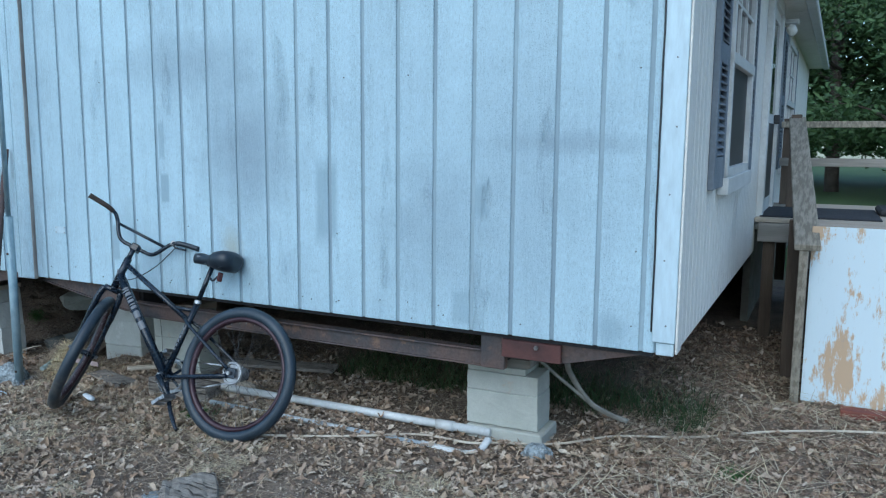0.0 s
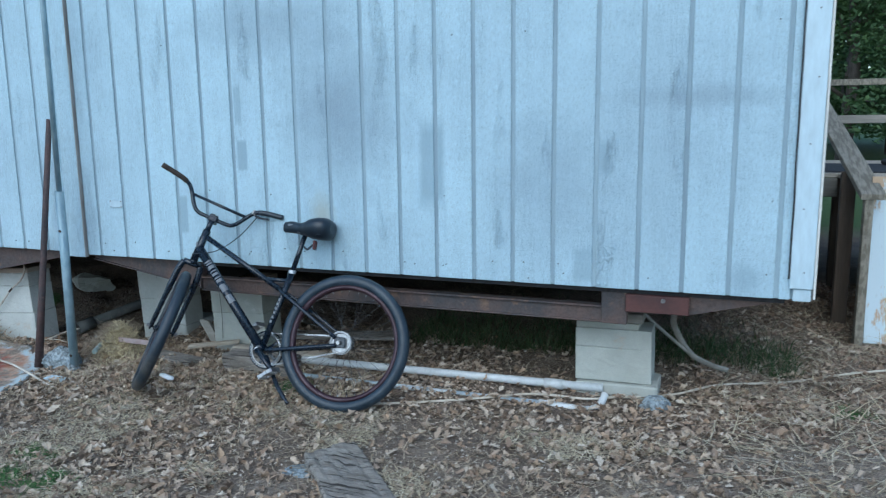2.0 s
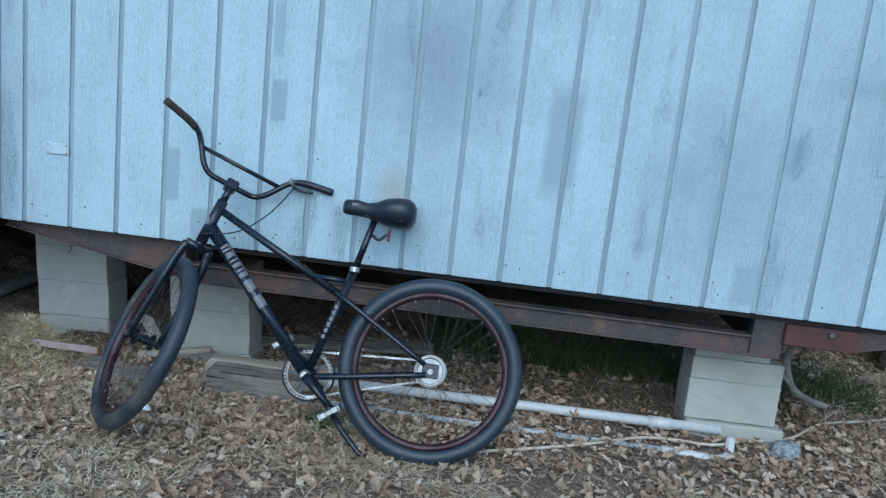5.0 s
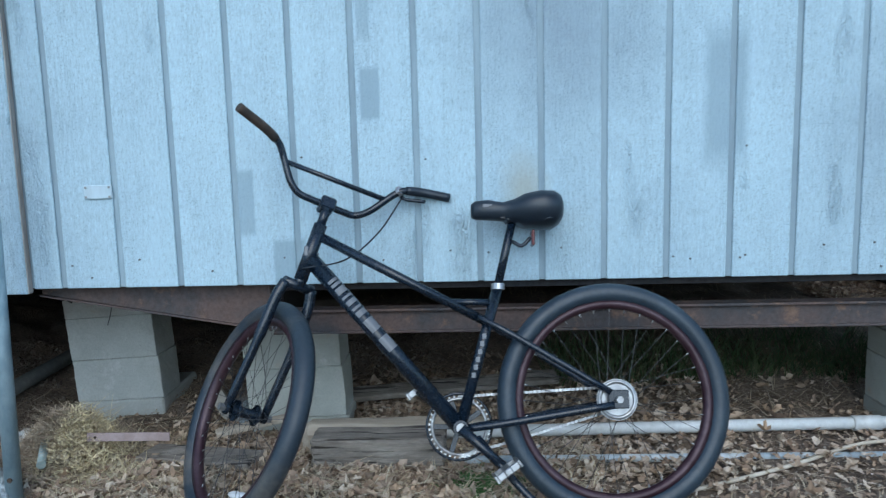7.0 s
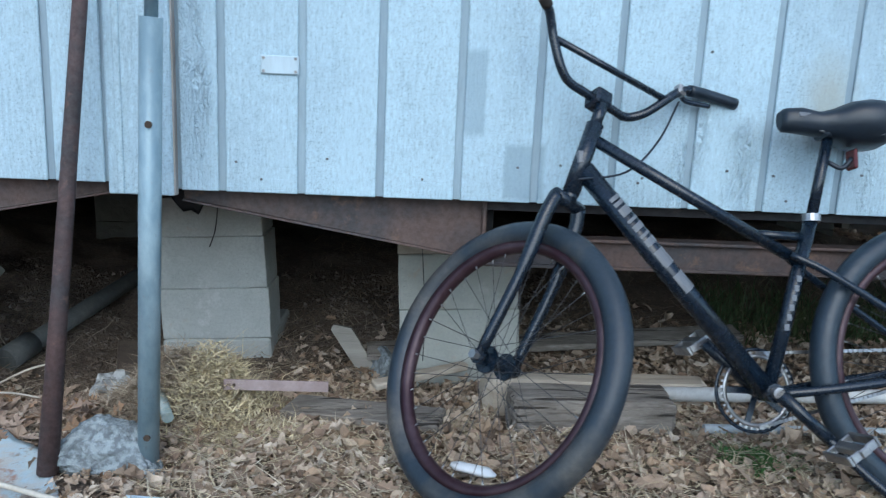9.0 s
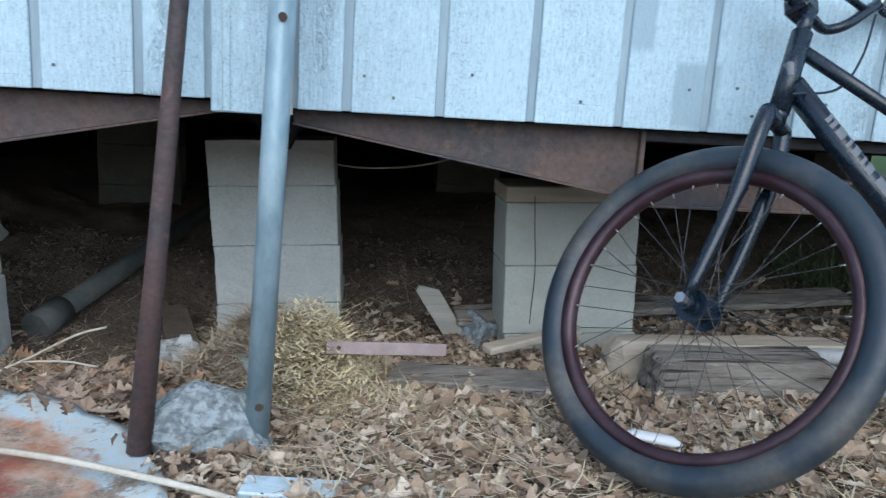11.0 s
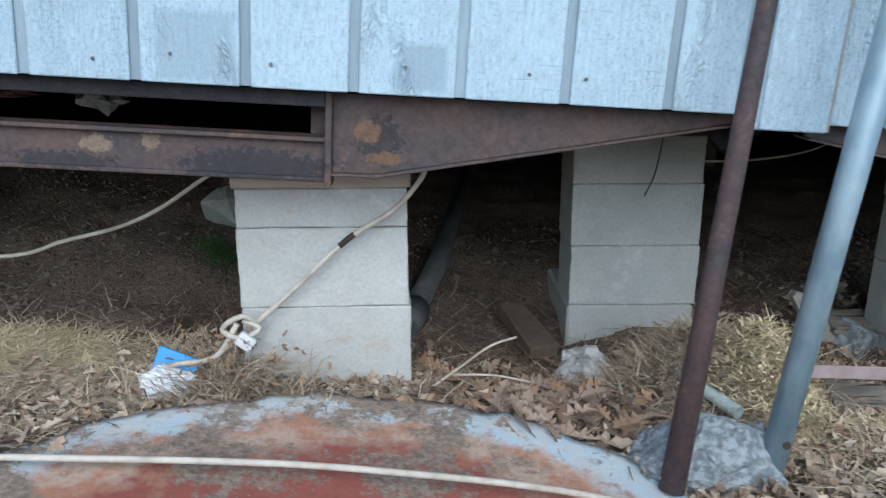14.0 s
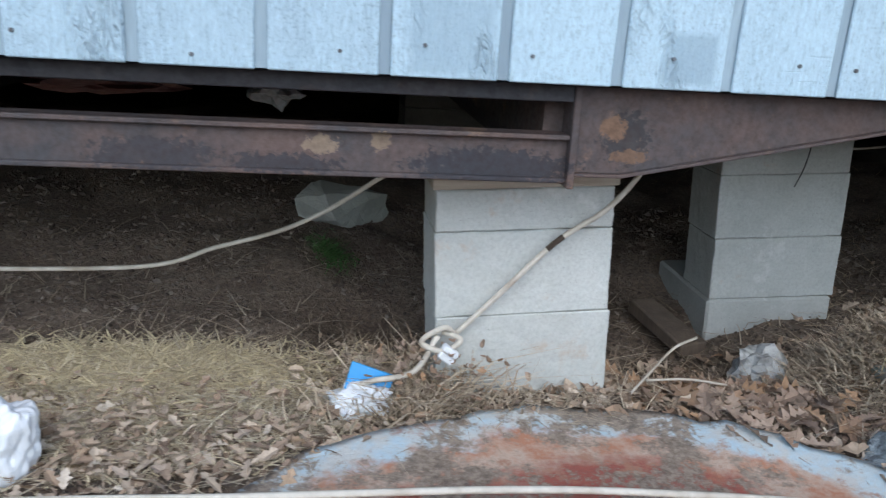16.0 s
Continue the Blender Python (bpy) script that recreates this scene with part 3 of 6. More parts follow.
def siding_board(width, depth, z0, z1):
    """One strip of siding between two grooves, edges eased, its foot a little ragged."""
    bm = new_box(0, width, -depth, 0.007, z0, z1, 0.0022)
    return bm


def board_set(edges, z0, z1, parent, mat, groove):
    cache = {}
    for a, b in zip(edges, edges[1:]):
        w = round(b - a - groove, 3)
        if w < 0.012:
            continue
        if w not in cache:
            cache[w] = mesh_of("siding_board", siding_board(w, 0.0, z0, z1), mat)
        part("siding_board", cache[w], mat, parent, m=Matrix.Translation((a + groove / 2, 0, 0)))


right = [-4.118, *[G1 + GAP * k for k in range(-1, 19)], -0.075]
board_set(right, BOT, TOP, wall_end, M_SIDING, 0.020)
left = [FARX, *[-4.437 - GAP * k for k in range(18, -1, -1)], -4.292]
board_set(left, BOT + 0.012, TOP, wall_end, M_SIDING, 0.020)
# joint cover where the two halves of the home meet, and the corner boards
seam = part("joint_cover", new_box(-4.286, -4.122, -0.020, 0.007, BOT - 0.014, TOP, 0.003), M_SIDING, wall_end)
part("joint_cover_rib", new_box(-4.262, -4.245, -0.025, -0.018, BOT - 0.012, TOP, 0.002), M_SIDING, wall_end)
part("caulk_line", new_box(-4.1215, -4.1175, -0.0175, 0.006, BOT - 0.012, TOP), M_CAULK, wall_end, "brown stained caulk line")
corner = structure("corner_trim", new_box(-0.092, 0.004, -0.022, 0.006, BOT + 0.055, TOP, 0.003), M_TRIM, "white corner board, paint lifting at its edge")
part("corner_foot", new_box(-0.075, 0.0, -0.010, 0.006, BOT - 0.004, BOT + 0.052, 0.003), M_TRIM, corner)
part("corner_return", new_box(0.006, 0.016, -0.020, 0.075, BOT + 0.01, TOP, 0.002), M_SIDE, corner)
# thin black tube drawn for the dark gap along the corner board's left edge
bm = bmesh.new()
tube(bm, [(-0.096 + 0.006 * noise.noise((0, 0, z * 4)), -0.024, z) for z in np.arange(BOT + 0.1, TOP, 0.05)], 0.004, 6)
part("cable", bm, M_BLACKRAG, corner)
s = 0.085
side_edges = []
while s < BACKY - 0.1:
    side_edges.append(s)
    s += 0.1016
cache = mesh_of("siding_board", new_box(-0.008, 0.0, 0, 0.088, BOT, TOP, 0.0015), M_SIDE)
for s in side_edges:
    if not (3.42 < s < 4.5):
        part("siding_board", cache, M_SIDE, wall_side, m=Matrix.Translation((0, s, 0)))

# nail heads, knots and the little cover plate of the end wall
rng = random.Random(4)
nail_mesh = mesh_of("nail", disc(bmesh.new(), 0.0036, -0.003, 0.002, 8), M_NAIL)
for k in range(-2, 20):
    for z in (BOT + 0.045, BOT + 0.09, BOT + 0.42, BOT + 0.86, 1.95):
        if rng.random() < (0.5 if z < BOT + 0.1 else 0.13):
            x = G1 + GAP * k + rng.uniform(0.02, 0.17)
            if x < -0.12:
                part("nail", nail_mesh, M_NAIL, wall_end, m=Matrix.Translation((x, -0.001, z + rng.uniform(-0.02, 0.02))))
for k in range(0, 9):
    for z in (BOT + 0.05,):
        part("nail", nail_mesh, M_NAIL, wall_end, m=Matrix.Translation((-4.45 - GAP * k + rng.uniform(-0.17, -0.03), -0.001, z + rng.uniform(-0.02, 0.02))))
for z in np.arange(0.85, 2.6, 0.28):
    part("nail", nail_mesh, M_NAIL, corner, m=Matrix.Translation((-0.04 + rng.uniform(-0.02, 0.02), -0.022, z)))
plate = thing("cover_plate", "small painted cover plate screwed to the siding", "plate", m=Matrix.Translation((-3.855, -0.002, 1.047)), bm=new_box(-0.048, 0.048, -0.005, 0.002, -0.023, 0.023, 0.002), material=M_TRIM)
screw_mesh = mesh_of("screw", disc(bmesh.new(), 0.004, -0.008, -0.002, 8), M_CHROME)
for sx in (-0.04, 0.04):
    for sz in (-0.016, 0.016):
        part("screw", screw_mesh, M_CHROME, plate, m=Matrix.Translation((sx, 0, sz)))


# ---- windows, shutters, door and lamp on the long side ----
def shutter(y0, y1, z0, z1):
    ob = thing("shutter", "slate blue louvred shutter beside the window", "shutter", group="shutters on the side wall")
    ob.matrix_basis = SIDE
    for a, b in ((y0, y0 + 0.055), (y1 - 0.055, y1)):
        part("stile", new_box(0.001, 0.032, a, b, z0, z1, 0.003), M_SHUT, ob)
    mid = (z0 + z1) / 2
    for a, b in ((z0, z0 + 0.16), (mid - 0.05, mid + 0.05), (z1 - 0.1, z1)):
        part("rail", new_box(0.002, 0.030, y0 + 0.055, y1 - 0.055, a, b, 0.003), M_SHUT, ob)
    slat = mesh_of("slat", new_box(-0.018, 0.018, y0 + 0.05, y1 - 0.05, -0.003, 0.003), M_SHUT)
    for a, b in ((z0 + 0.16, mid - 0.05), (mid + 0.05, z1 - 0.1)):
        z = a + 0.02
        while z < b - 0.01:
            part("slat", slat, M_SHUT, ob, m=pose(0.018, 0, z, 0, 38, 0))
            z += 0.036
    part("backing", new_box(0.0005, 0.004, y0 + 0.05, y1 - 0.05, z0 + 0.05, z1 - 0.05), M_SHUT, ob)


def window(name, y0, y1, z0, z1, screen=True):
    ob = tagged(new(name), "white double-hung window with small panes above", kind="structure")
    ob.matrix_basis = SIDE
    mid = (z0 + z1) / 2
    fr = [("window_frame", 0.0, 0.045, y0, y0 + 0.06, z0, z1), ("window_frame", 0.0, 0.045, y1 - 0.06, y1, z0, z1), ("window_frame", 0.0, 0.045, y0, y1, z1 - 0.06, z1), ("window_frame", 0.0, 0.045, y0, y1, z0, z0 + 0.05), ("meeting_rail", 0.0, 0.05, y0, y1, mid - 0.03, mid + 0.03)]
    for n, a, b, c, d, e, f in fr:
        part(n, new_box(a, b, c, d, e, f, 0.003), M_FRAMEW, ob)
    part("window_sill", new_box(0.0, 0.06, y0 - 0.06, y1 + 0.06, z0 - 0.09, z0, 0.004), M_FRAMEW, ob)
    part("pane", new_box(0.010, 0.014, y0 + 0.06, y1 - 0.06, z0 + 0.05, mid - 0.03), M_SCREEN if screen else M_GLASS, ob)
    for i in range(3):
        w = (y1 - y0 - 0.12) / 3
        for j in range(2):
            h = (z1 - 0.06 - mid - 0.03) / 2
            part("pane", new_box(0.010, 0.014, y0 + 0.06 + i * w, y0 + 0.06 + (i + 1) * w, mid + 0.03 + j * h, mid + 0.03 + (j + 1) * h), M_GLASS if screen else M_CURTAIN, ob)
        if i:
            part("muntin", new_box(0.008, 0.03, y0 + 0.05 + i * w, y0 + 0.07 + i * w, mid, z1 - 0.05, 0.002), M_FRAMEW, ob)
    part("muntin", new_box(0.008, 0.03, y0 + 0.06, y1 - 0.06, (mid + z1) / 2 - 0.02, (mid + z1) / 2, 0.002), M_FRAMEW, ob)
    if not screen:
        for i in (1, 2):
            part("muntin", new_box(0.008, 0.03, y0 + 0.05 + i * w, y0 + 0.07 + i * w, z0, mid, 0.002), M_FRAMEW, ob)


window("window_1", 1.10, 2.16, 1.43, 2.70)
shutter(0.70, 1.07, 1.385, 2.74)
shutter(2.20, 2.48, 1.40, 2.74)
window("window_2", 5.60, 7.10, 1.35, 2.66, screen=False)
shutter(5.08, 5.55, 1.32, 2.70)
shutter(7.15, 7.60, 1.32, 2.70)
door = tagged(new("door_1"), "white storm door with dark screens in a white casing", kind="structure")
door.matrix_basis = SIDE
part("door_casing", new_box(0.0, 0.05, 3.40, 3.52, 0.90, 2.80, 0.004), M_FRAMEW, door)
part("door_casing", new_box(0.0, 0.05, 4.44, 4.56, 0.90, 2.80, 0.004), M_FRAMEW, door)
part("door_casing", new_box(0.0, 0.05, 3.40, 4.56, 2.72, 2.84, 0.004), M_FRAMEW, door)
part("door_panel", new_box(-0.006, 0.022, 3.52, 4.44, 0.92, 2.72, 0.003), M_FRAMEW, door)
part("screen", new_box(0.018, 0.026, 3.60, 4.36, 1.12, 1.76), M_SCREEN, door)
part("screen", new_box(0.018, 0.026, 3.60, 4.36, 1.84, 2.62), M_GLASS, door)
part("door_handle", new_box(0.022, 0.075, 4.34, 4.40, 1.76, 1.84, 0.008), M_BLACKRAG, door)
lamp = thing("porch_light", "white wall lantern with two opal bulbs", "lamp")
lamp.matrix_basis = SIDE
part("bracket", new_box(0.0, 0.16, 4.68, 4.86, 2.68, 2.72, 0.006), M_FRAMEW, lamp)
for y in (4.71, 4.83):
    bm = bmesh.new()
    bmesh.ops.create_uvsphere(bm, u_segments=14, v_segments=10, radius=0.045, matrix=pose(0.10, y, 2.63))
    part("bulb", bm, M_LAMPGLASS, lamp)
gut = structure("gutter", new_box(0.22, 0.31, -0.2, BACKY, TOP - 0.05, TOP + 0.03, 0.01), M_FRAMEW, "white eaves gutter along the long side")
gut.matrix_basis = SIDE
sof = structure("soffit", new_box(0.0, 0.27, -0.2, BACKY, TOP - 0.03, TOP - 0.005), M_SIDE, "plain soffit under the eaves")
sof.matrix_basis = SIDE

# ---- steel frame under the end wall ----
frame_steel = thing("chassis_frame", "rusty brown steel outriggers and channel under the wall", "steel frame")


def plate_mesh(pts, y0, y1):
    bm = bmesh.new()
    a = [bm.verts.new((x, y0, z)) for x, z in pts]
    b = [bm.verts.new((x, y1, z)) for x, z in pts]
    bm.faces.new(a)
    bm.faces.new(b[::-1])
    for i in range(len(pts)):
        bm.faces.new((a[i], b[i], b[(i + 1) % len(pts)], a[(i + 1) % len(pts)]))
    bmesh.ops.bevel(bm, geom=bm.edges[:], offset=0.0015, segments=1, affect="EDGES")
    return bm


def channel(x0, x1, z0, z1, y0=0.065):
    bm = new_box(x0, x1, y0 + 0.004, y0 + 0.012, z0, z1)
    box(bm, x0, x1, y0 - 0.012, y0 + 0.05, z1 - 0.009, z1, 0.002)
    box(bm, x0, x1, y0 - 0.012, y0 + 0.05, z0, z0 + 0.009, 0.002)
    return bm


part("outrigger", plate_mesh([(-4.12, 0.690), (-3.36, 0.563), (-3.318, 0.563), (-3.318, 0.716), (-4.12, 0.716)], 0.062, 0.072), M_STEEL, frame_steel)
bm = plate_mesh([(-4.12, 0.684), (-3.36, 0.557), (-3.318, 0.557), (-3.318, 0.563), (-3.36, 0.563), (-4.12, 0.690)], 0.045, 0.11)
part("flange", bm, M_STEEL, frame_steel)
part("end_plate", new_box(-3.318, -3.306, 0.045, 0.115, 0.548, 0.716, 0.002), M_STEEL, frame_steel)
part("channel", channel(-3.306, -0.925, 0.533, 0.618), M_STEEL, frame_steel)
part("rim_angle", new_box(-3.306, -0.10, 0.050, 0.09, 0.690, 0.717, 0.002), M_DARKSTEEL, frame_steel)
part("end_plate", new_box(-0.925, -0.80, 0.055, 0.10, 0.530, 0.716, 0.003), M_STEEL, frame_steel)
red = part("hitch_plate", new_box(-0.806, -0.512, 0.030, 0.054, 0.603, 0.690, 0.003), M_REDSTEEL, frame_steel, "red primed steel plate")
part("bolt", disc(bmesh.new(), 0.011, 0.018, 0.032, 6, Matrix.Translation((-0.63, 0, 0.668))), M_CHROME, red)
part("outrigger", plate_mesh([(-0.80, 0.59), (-0.50, 0.60), (-0.10, 0.70), (-0.10, 0.716), (-0.80, 0.716)], 0.065, 0.075), M_STEEL, frame_steel)
part("outrigger", plate_mesh([(-4.27, 0.710), (-5.0, 0.566), (-5.09, 0.566), (-5.09, 0.726), (-4.27, 0.726)], 0.062, 0.072), M_STEEL, frame_steel)
part("flange", plate_mesh([(-4.27, 0.704), (-5.0, 0.560), (-5.09, 0.560), (-5.09, 0.566), (-5.0, 0.566), (-4.27, 0.710)], 0.048, 0.11), M_STEEL, frame_steel)
part("end_plate", new_box(-5.104, -5.09, 0.045, 0.115, 0.537, 0.728, 0.002), M_STEEL, frame_steel)
part("channel", channel(-8.2, -5.104, 0.546, 0.636), M_STEEL, frame_steel)
part("rim_angle", new_box(-8.2, -5.104, 0.050, 0.09, 0.697, 0.728, 0.002), M_DARKSTEEL, frame_steel)
# beams except x = -5.1, and the cross members, share the floor's near-black tone
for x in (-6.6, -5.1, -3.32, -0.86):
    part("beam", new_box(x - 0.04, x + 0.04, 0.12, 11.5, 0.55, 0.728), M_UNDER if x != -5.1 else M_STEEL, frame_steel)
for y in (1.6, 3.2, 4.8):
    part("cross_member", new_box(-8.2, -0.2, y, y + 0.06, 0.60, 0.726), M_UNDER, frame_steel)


# ---- block piers ----
def pier(m, courses, label, pad=None, cap=None, depth=0.195, mat=M_BLOCK):
    """A stack of concrete blocks: courses from the top down as (z0, z1, shift, width)."""
    ob = thing("block_pier", label, "pier", m=m, group="block piers under the home")
    for i, (z0, z1, dx, w) in enumerate(courses):
        bm = new_box(-w / 2 + dx, w / 2 + dx, 0.0, depth, z0 + 0.0008, z1 - 0.0008, 0.003)
        bmesh.ops.subdivide_edges(bm, edges=[e for e in bm.edges if e.calc_length() > 0.05], cuts=9, use_grid_fill=True)
        rough_up(rough_up(bm, 0.0015, 9, i), 0.0022, 45, i)
        part("block", bm, mat, ob)
    if pad:
        part("pad", rough_up(new_box(*pad, 0.008), 0.004, 6), mat, ob)
    if cap:
        part("shim", new_box(*cap, 0.003), M_NEWWOOD, ob, "bare wooden shim board")
    return ob


pier(pose(-5.104, 0.238, -0.004, 0, -3.0, 1.5), [(0.407, 0.50, 0.0, 0.392), (0.212, 0.407, 0.0, 0.396), (0.012, 0.212, 0.004, 0.40), (-0.14, 0.012, 0.004, 0.39)], "grey concrete block pier with a wooden shim on top", cap=(-0.203, 0.205, -0.004, 0.2, 0.501, 0.535))
pier(pose(-4.210, 0.742, -0.003, 0, -3.2, -1.0), [(0.455, 0.60, -0.004, 0.395), (0.262, 0.455, 0.0, 0.398), (0.07, 0.262, 0.004, 0.398)], "grey concrete block pier on a wider footing block", pad=(-0.20, 0.20, 0.0, 0.40, -0.12, 0.068))
pier(pose(-3.33, 0.435, 0.0, 0, -2.4, 0), [(0.297, 0.484, 0, 0.395), (0.09, 0.297, 0.003, 0.398), (-0.10, 0.09, 0.01, 0.40)], "grey concrete block pier capped with a wooden shim", cap=(-0.20, 0.20, 0.0, 0.2, 0.485, 0.53), mat=M_BLOCK2)
pier(pose(-0.886, 0.25, 0.0, 0, -0.6, 0), [(0.347, 0.448, 0.0, 0.388), (0.163, 0.347, 0.0, 0.392)], "grey concrete block pier with thin capping slabs", pad=(-0.19, 0.23, -0.03, 0.22, -0.05, 0.161), mat=M_BLOCK2)
part("shim", new_box(-0.19, 0.13, 0.0, 0.2, 0.45, 0.482, 0.003), M_BLOCK2, bpy.data.objects["block_pier.003"])
part("shim", new_box(-0.13, 0.15, 0.01, 0.2, 0.484, 0.53, 0.003), M_OLDWOOD, bpy.data.objects["block_pier.003"])
# piers farther back: the crawl space's shade is put into their block tone
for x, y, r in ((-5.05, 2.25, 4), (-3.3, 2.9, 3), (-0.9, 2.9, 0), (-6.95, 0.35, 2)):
    pier(pose(x, y, 0.0, 0, 0, r), [(0.42, 0.54, 0, 0.39), (0.22, 0.42, 0, 0.39), (0.02, 0.22, 0, 0.39), (-0.15, 0.02, 0, 0.39)], "concrete block pier under the home, its tone darkened for the shade there", mat=M_SHADEBLOCK)

# ---- skirting that closes the crawl space; back and far side are unseen, added to keep light out ----
structure("skirting_back", new_box(FARX, 0.0, BACKY - 0.1, BACKY, -0.2, BOT), M_BLOCK, "plain block skirting, unseen, added to keep light out")
structure("skirting_far_side", new_box(FARX, FARX + 0.08, 0.6, BACKY - 0.1, -0.2, BOT), M_BLOCK, "plain block skirting, unseen, added to keep light out")
sk = structure("skirting_side", new_box(-0.12, -0.06, 3.9, BACKY - 0.1, -0.5, BOT + 0.02), M_SHADEBLOCK, "grey panel skirting below the side wall")
sk.matrix_basis = SIDE

# ---- porch: deck, ramp panel, rails ----
deck = thing("porch_deck", "weathered wooden porch deck at the side door", "deck")
DZ = 1.06
for i in range(24):
    y = 1.86 + i * 0.142
    x0 = 0.46 if y < 3.25 else 0.05
    part("deck_board", new_box(x0, 4.4, y, y + 0.136, DZ - 0.036, DZ, 0.004), M_NEWWOOD, deck)
part("joist", new_box(0.08, 0.46, 3.26, 3.30, DZ - 0.19, DZ - 0.04, 0.004), M_OLDWOOD, deck)
part("joist", new_box(0.46, 4.4, 1.90, 1.94, DZ - 0.19, DZ - 0.04, 0.004), M_OLDWOOD, deck)
for x, y in ((0.12, 3.32), (0.44, 3.34), (0.3, 4.9), (2.2, 1.96), (4.3, 1.96), (2.2, 5.1), (4.3, 5.1)):
    part("post", new_box(x, x + 0.09, y, y + 0.09, ground_z(x, y) - 0.05, DZ - 0.04, 0.004), M_POST, deck)
mat_ob = thing("door_mat", "dark rubber mat on the porch deck", "mat", bm=new_box(0.08, 0.95, 3.36, 4.5, DZ, DZ + 0.012, 0.004), material=M_MAT)
thing("roll_of_roofing", "dark rolled mat lying on the deck", "mat", bm=new_box(0.95, 3.2, 3.9, 4.5, DZ, DZ + 0.06, 0.02), material=M_MAT)
panel = thing("plywood_panel", "plywood sheet with peeling pale blue paint closing the ramp", "panel")
part("sheet", rough_up(new_box(0.485, 2.95, -0.009, 0.009, 0.0, 1.06, 0.002), 0.002, 3), M_PLY, panel)
part("batten", new_box(0.49, 2.95, 0.012, 0.05, -0.06, 0.0, 0.003), M_OLDWOOD, panel)
panel.matrix_basis = Matrix.Translation((0, 1.70, 0.09)) @ Euler((radians(-7), 0, 0)).to_matrix().to_4x4()
rail = thing("handrail", "sloping grey weathered plank handrail on brown posts", "railing")


def plank(p, q, w, h):
    p, q = Vector(p), Vector(q)
    d = q - p
    bm = new_box(-w / 2, w / 2, 0, d.length, -h, 0, 0.004)
    y = d.normalized()
    x = y.cross(Vector((0, 0, 1))).normalized()
    z = x.cross(y)
    bmesh.ops.transform(bm, matrix=Matrix((x, y, z)).transposed().to_4x4(), verts=bm.verts)
    bmesh.ops.translate(bm, vec=p, verts=bm.verts)
    return bm


part("handrail_plank", plank((0.468, 1.62, 1.05), (0.27, 4.6, 1.90), 0.14, 0.04), M_RAIL, rail, "grain-worn grey plank")
part("post", new_box(0.425, 0.475, 1.64, 1.73, 0.0, 1.02, 0.004), M_RAIL, rail)
part("post", new_box(0.345, 0.435, 2.10, 2.19, 0.0, 1.15, 0.004), M_POST, rail)
part("post", new_box(0.22, 0.31, 4.55, 4.64, 0.9, 1.92, 0.004), M_POST, rail)
back_rail = thing("porch_railing", "grey weathered porch railing on the far side of the deck", "railing")
part("rail_board", new_box(0.12, 4.4, 4.96, 5.0, 1.81, 1.87, 0.004), M_RAIL, back_rail)
part("rail_board", new_box(0.12, 4.4, 4.96, 5.0, 1.44, 1.52, 0.004), M_OLDWOOD, back_rail)
for x in (0.14, 1.6, 3.0, 4.3):
    part("post", new_box(x, x + 0.09, 5.0, 5.09, 0.3, 1.9, 0.004), M_POST, back_rail)
thing("brick", "red clay brick lying at the foot of the panel", "brick", bm=rough_up(new_box(0.70, 1.0, 1.50, 1.60, 0.03, 0.125, 0.004), 0.002, 20), material=M_REDBRICK)


# ---- the bicycle, leaning against the wall with its front wheel turned in ----
BIKE = Matrix(((-1.0151, 0.0771, 0.002, -2.1888), (-0.0725, -0.9639, 0.3193, -0.3738), (0.0261, 0.3182, 0.9666, 0.0592), (0, 0, 0, 1)))


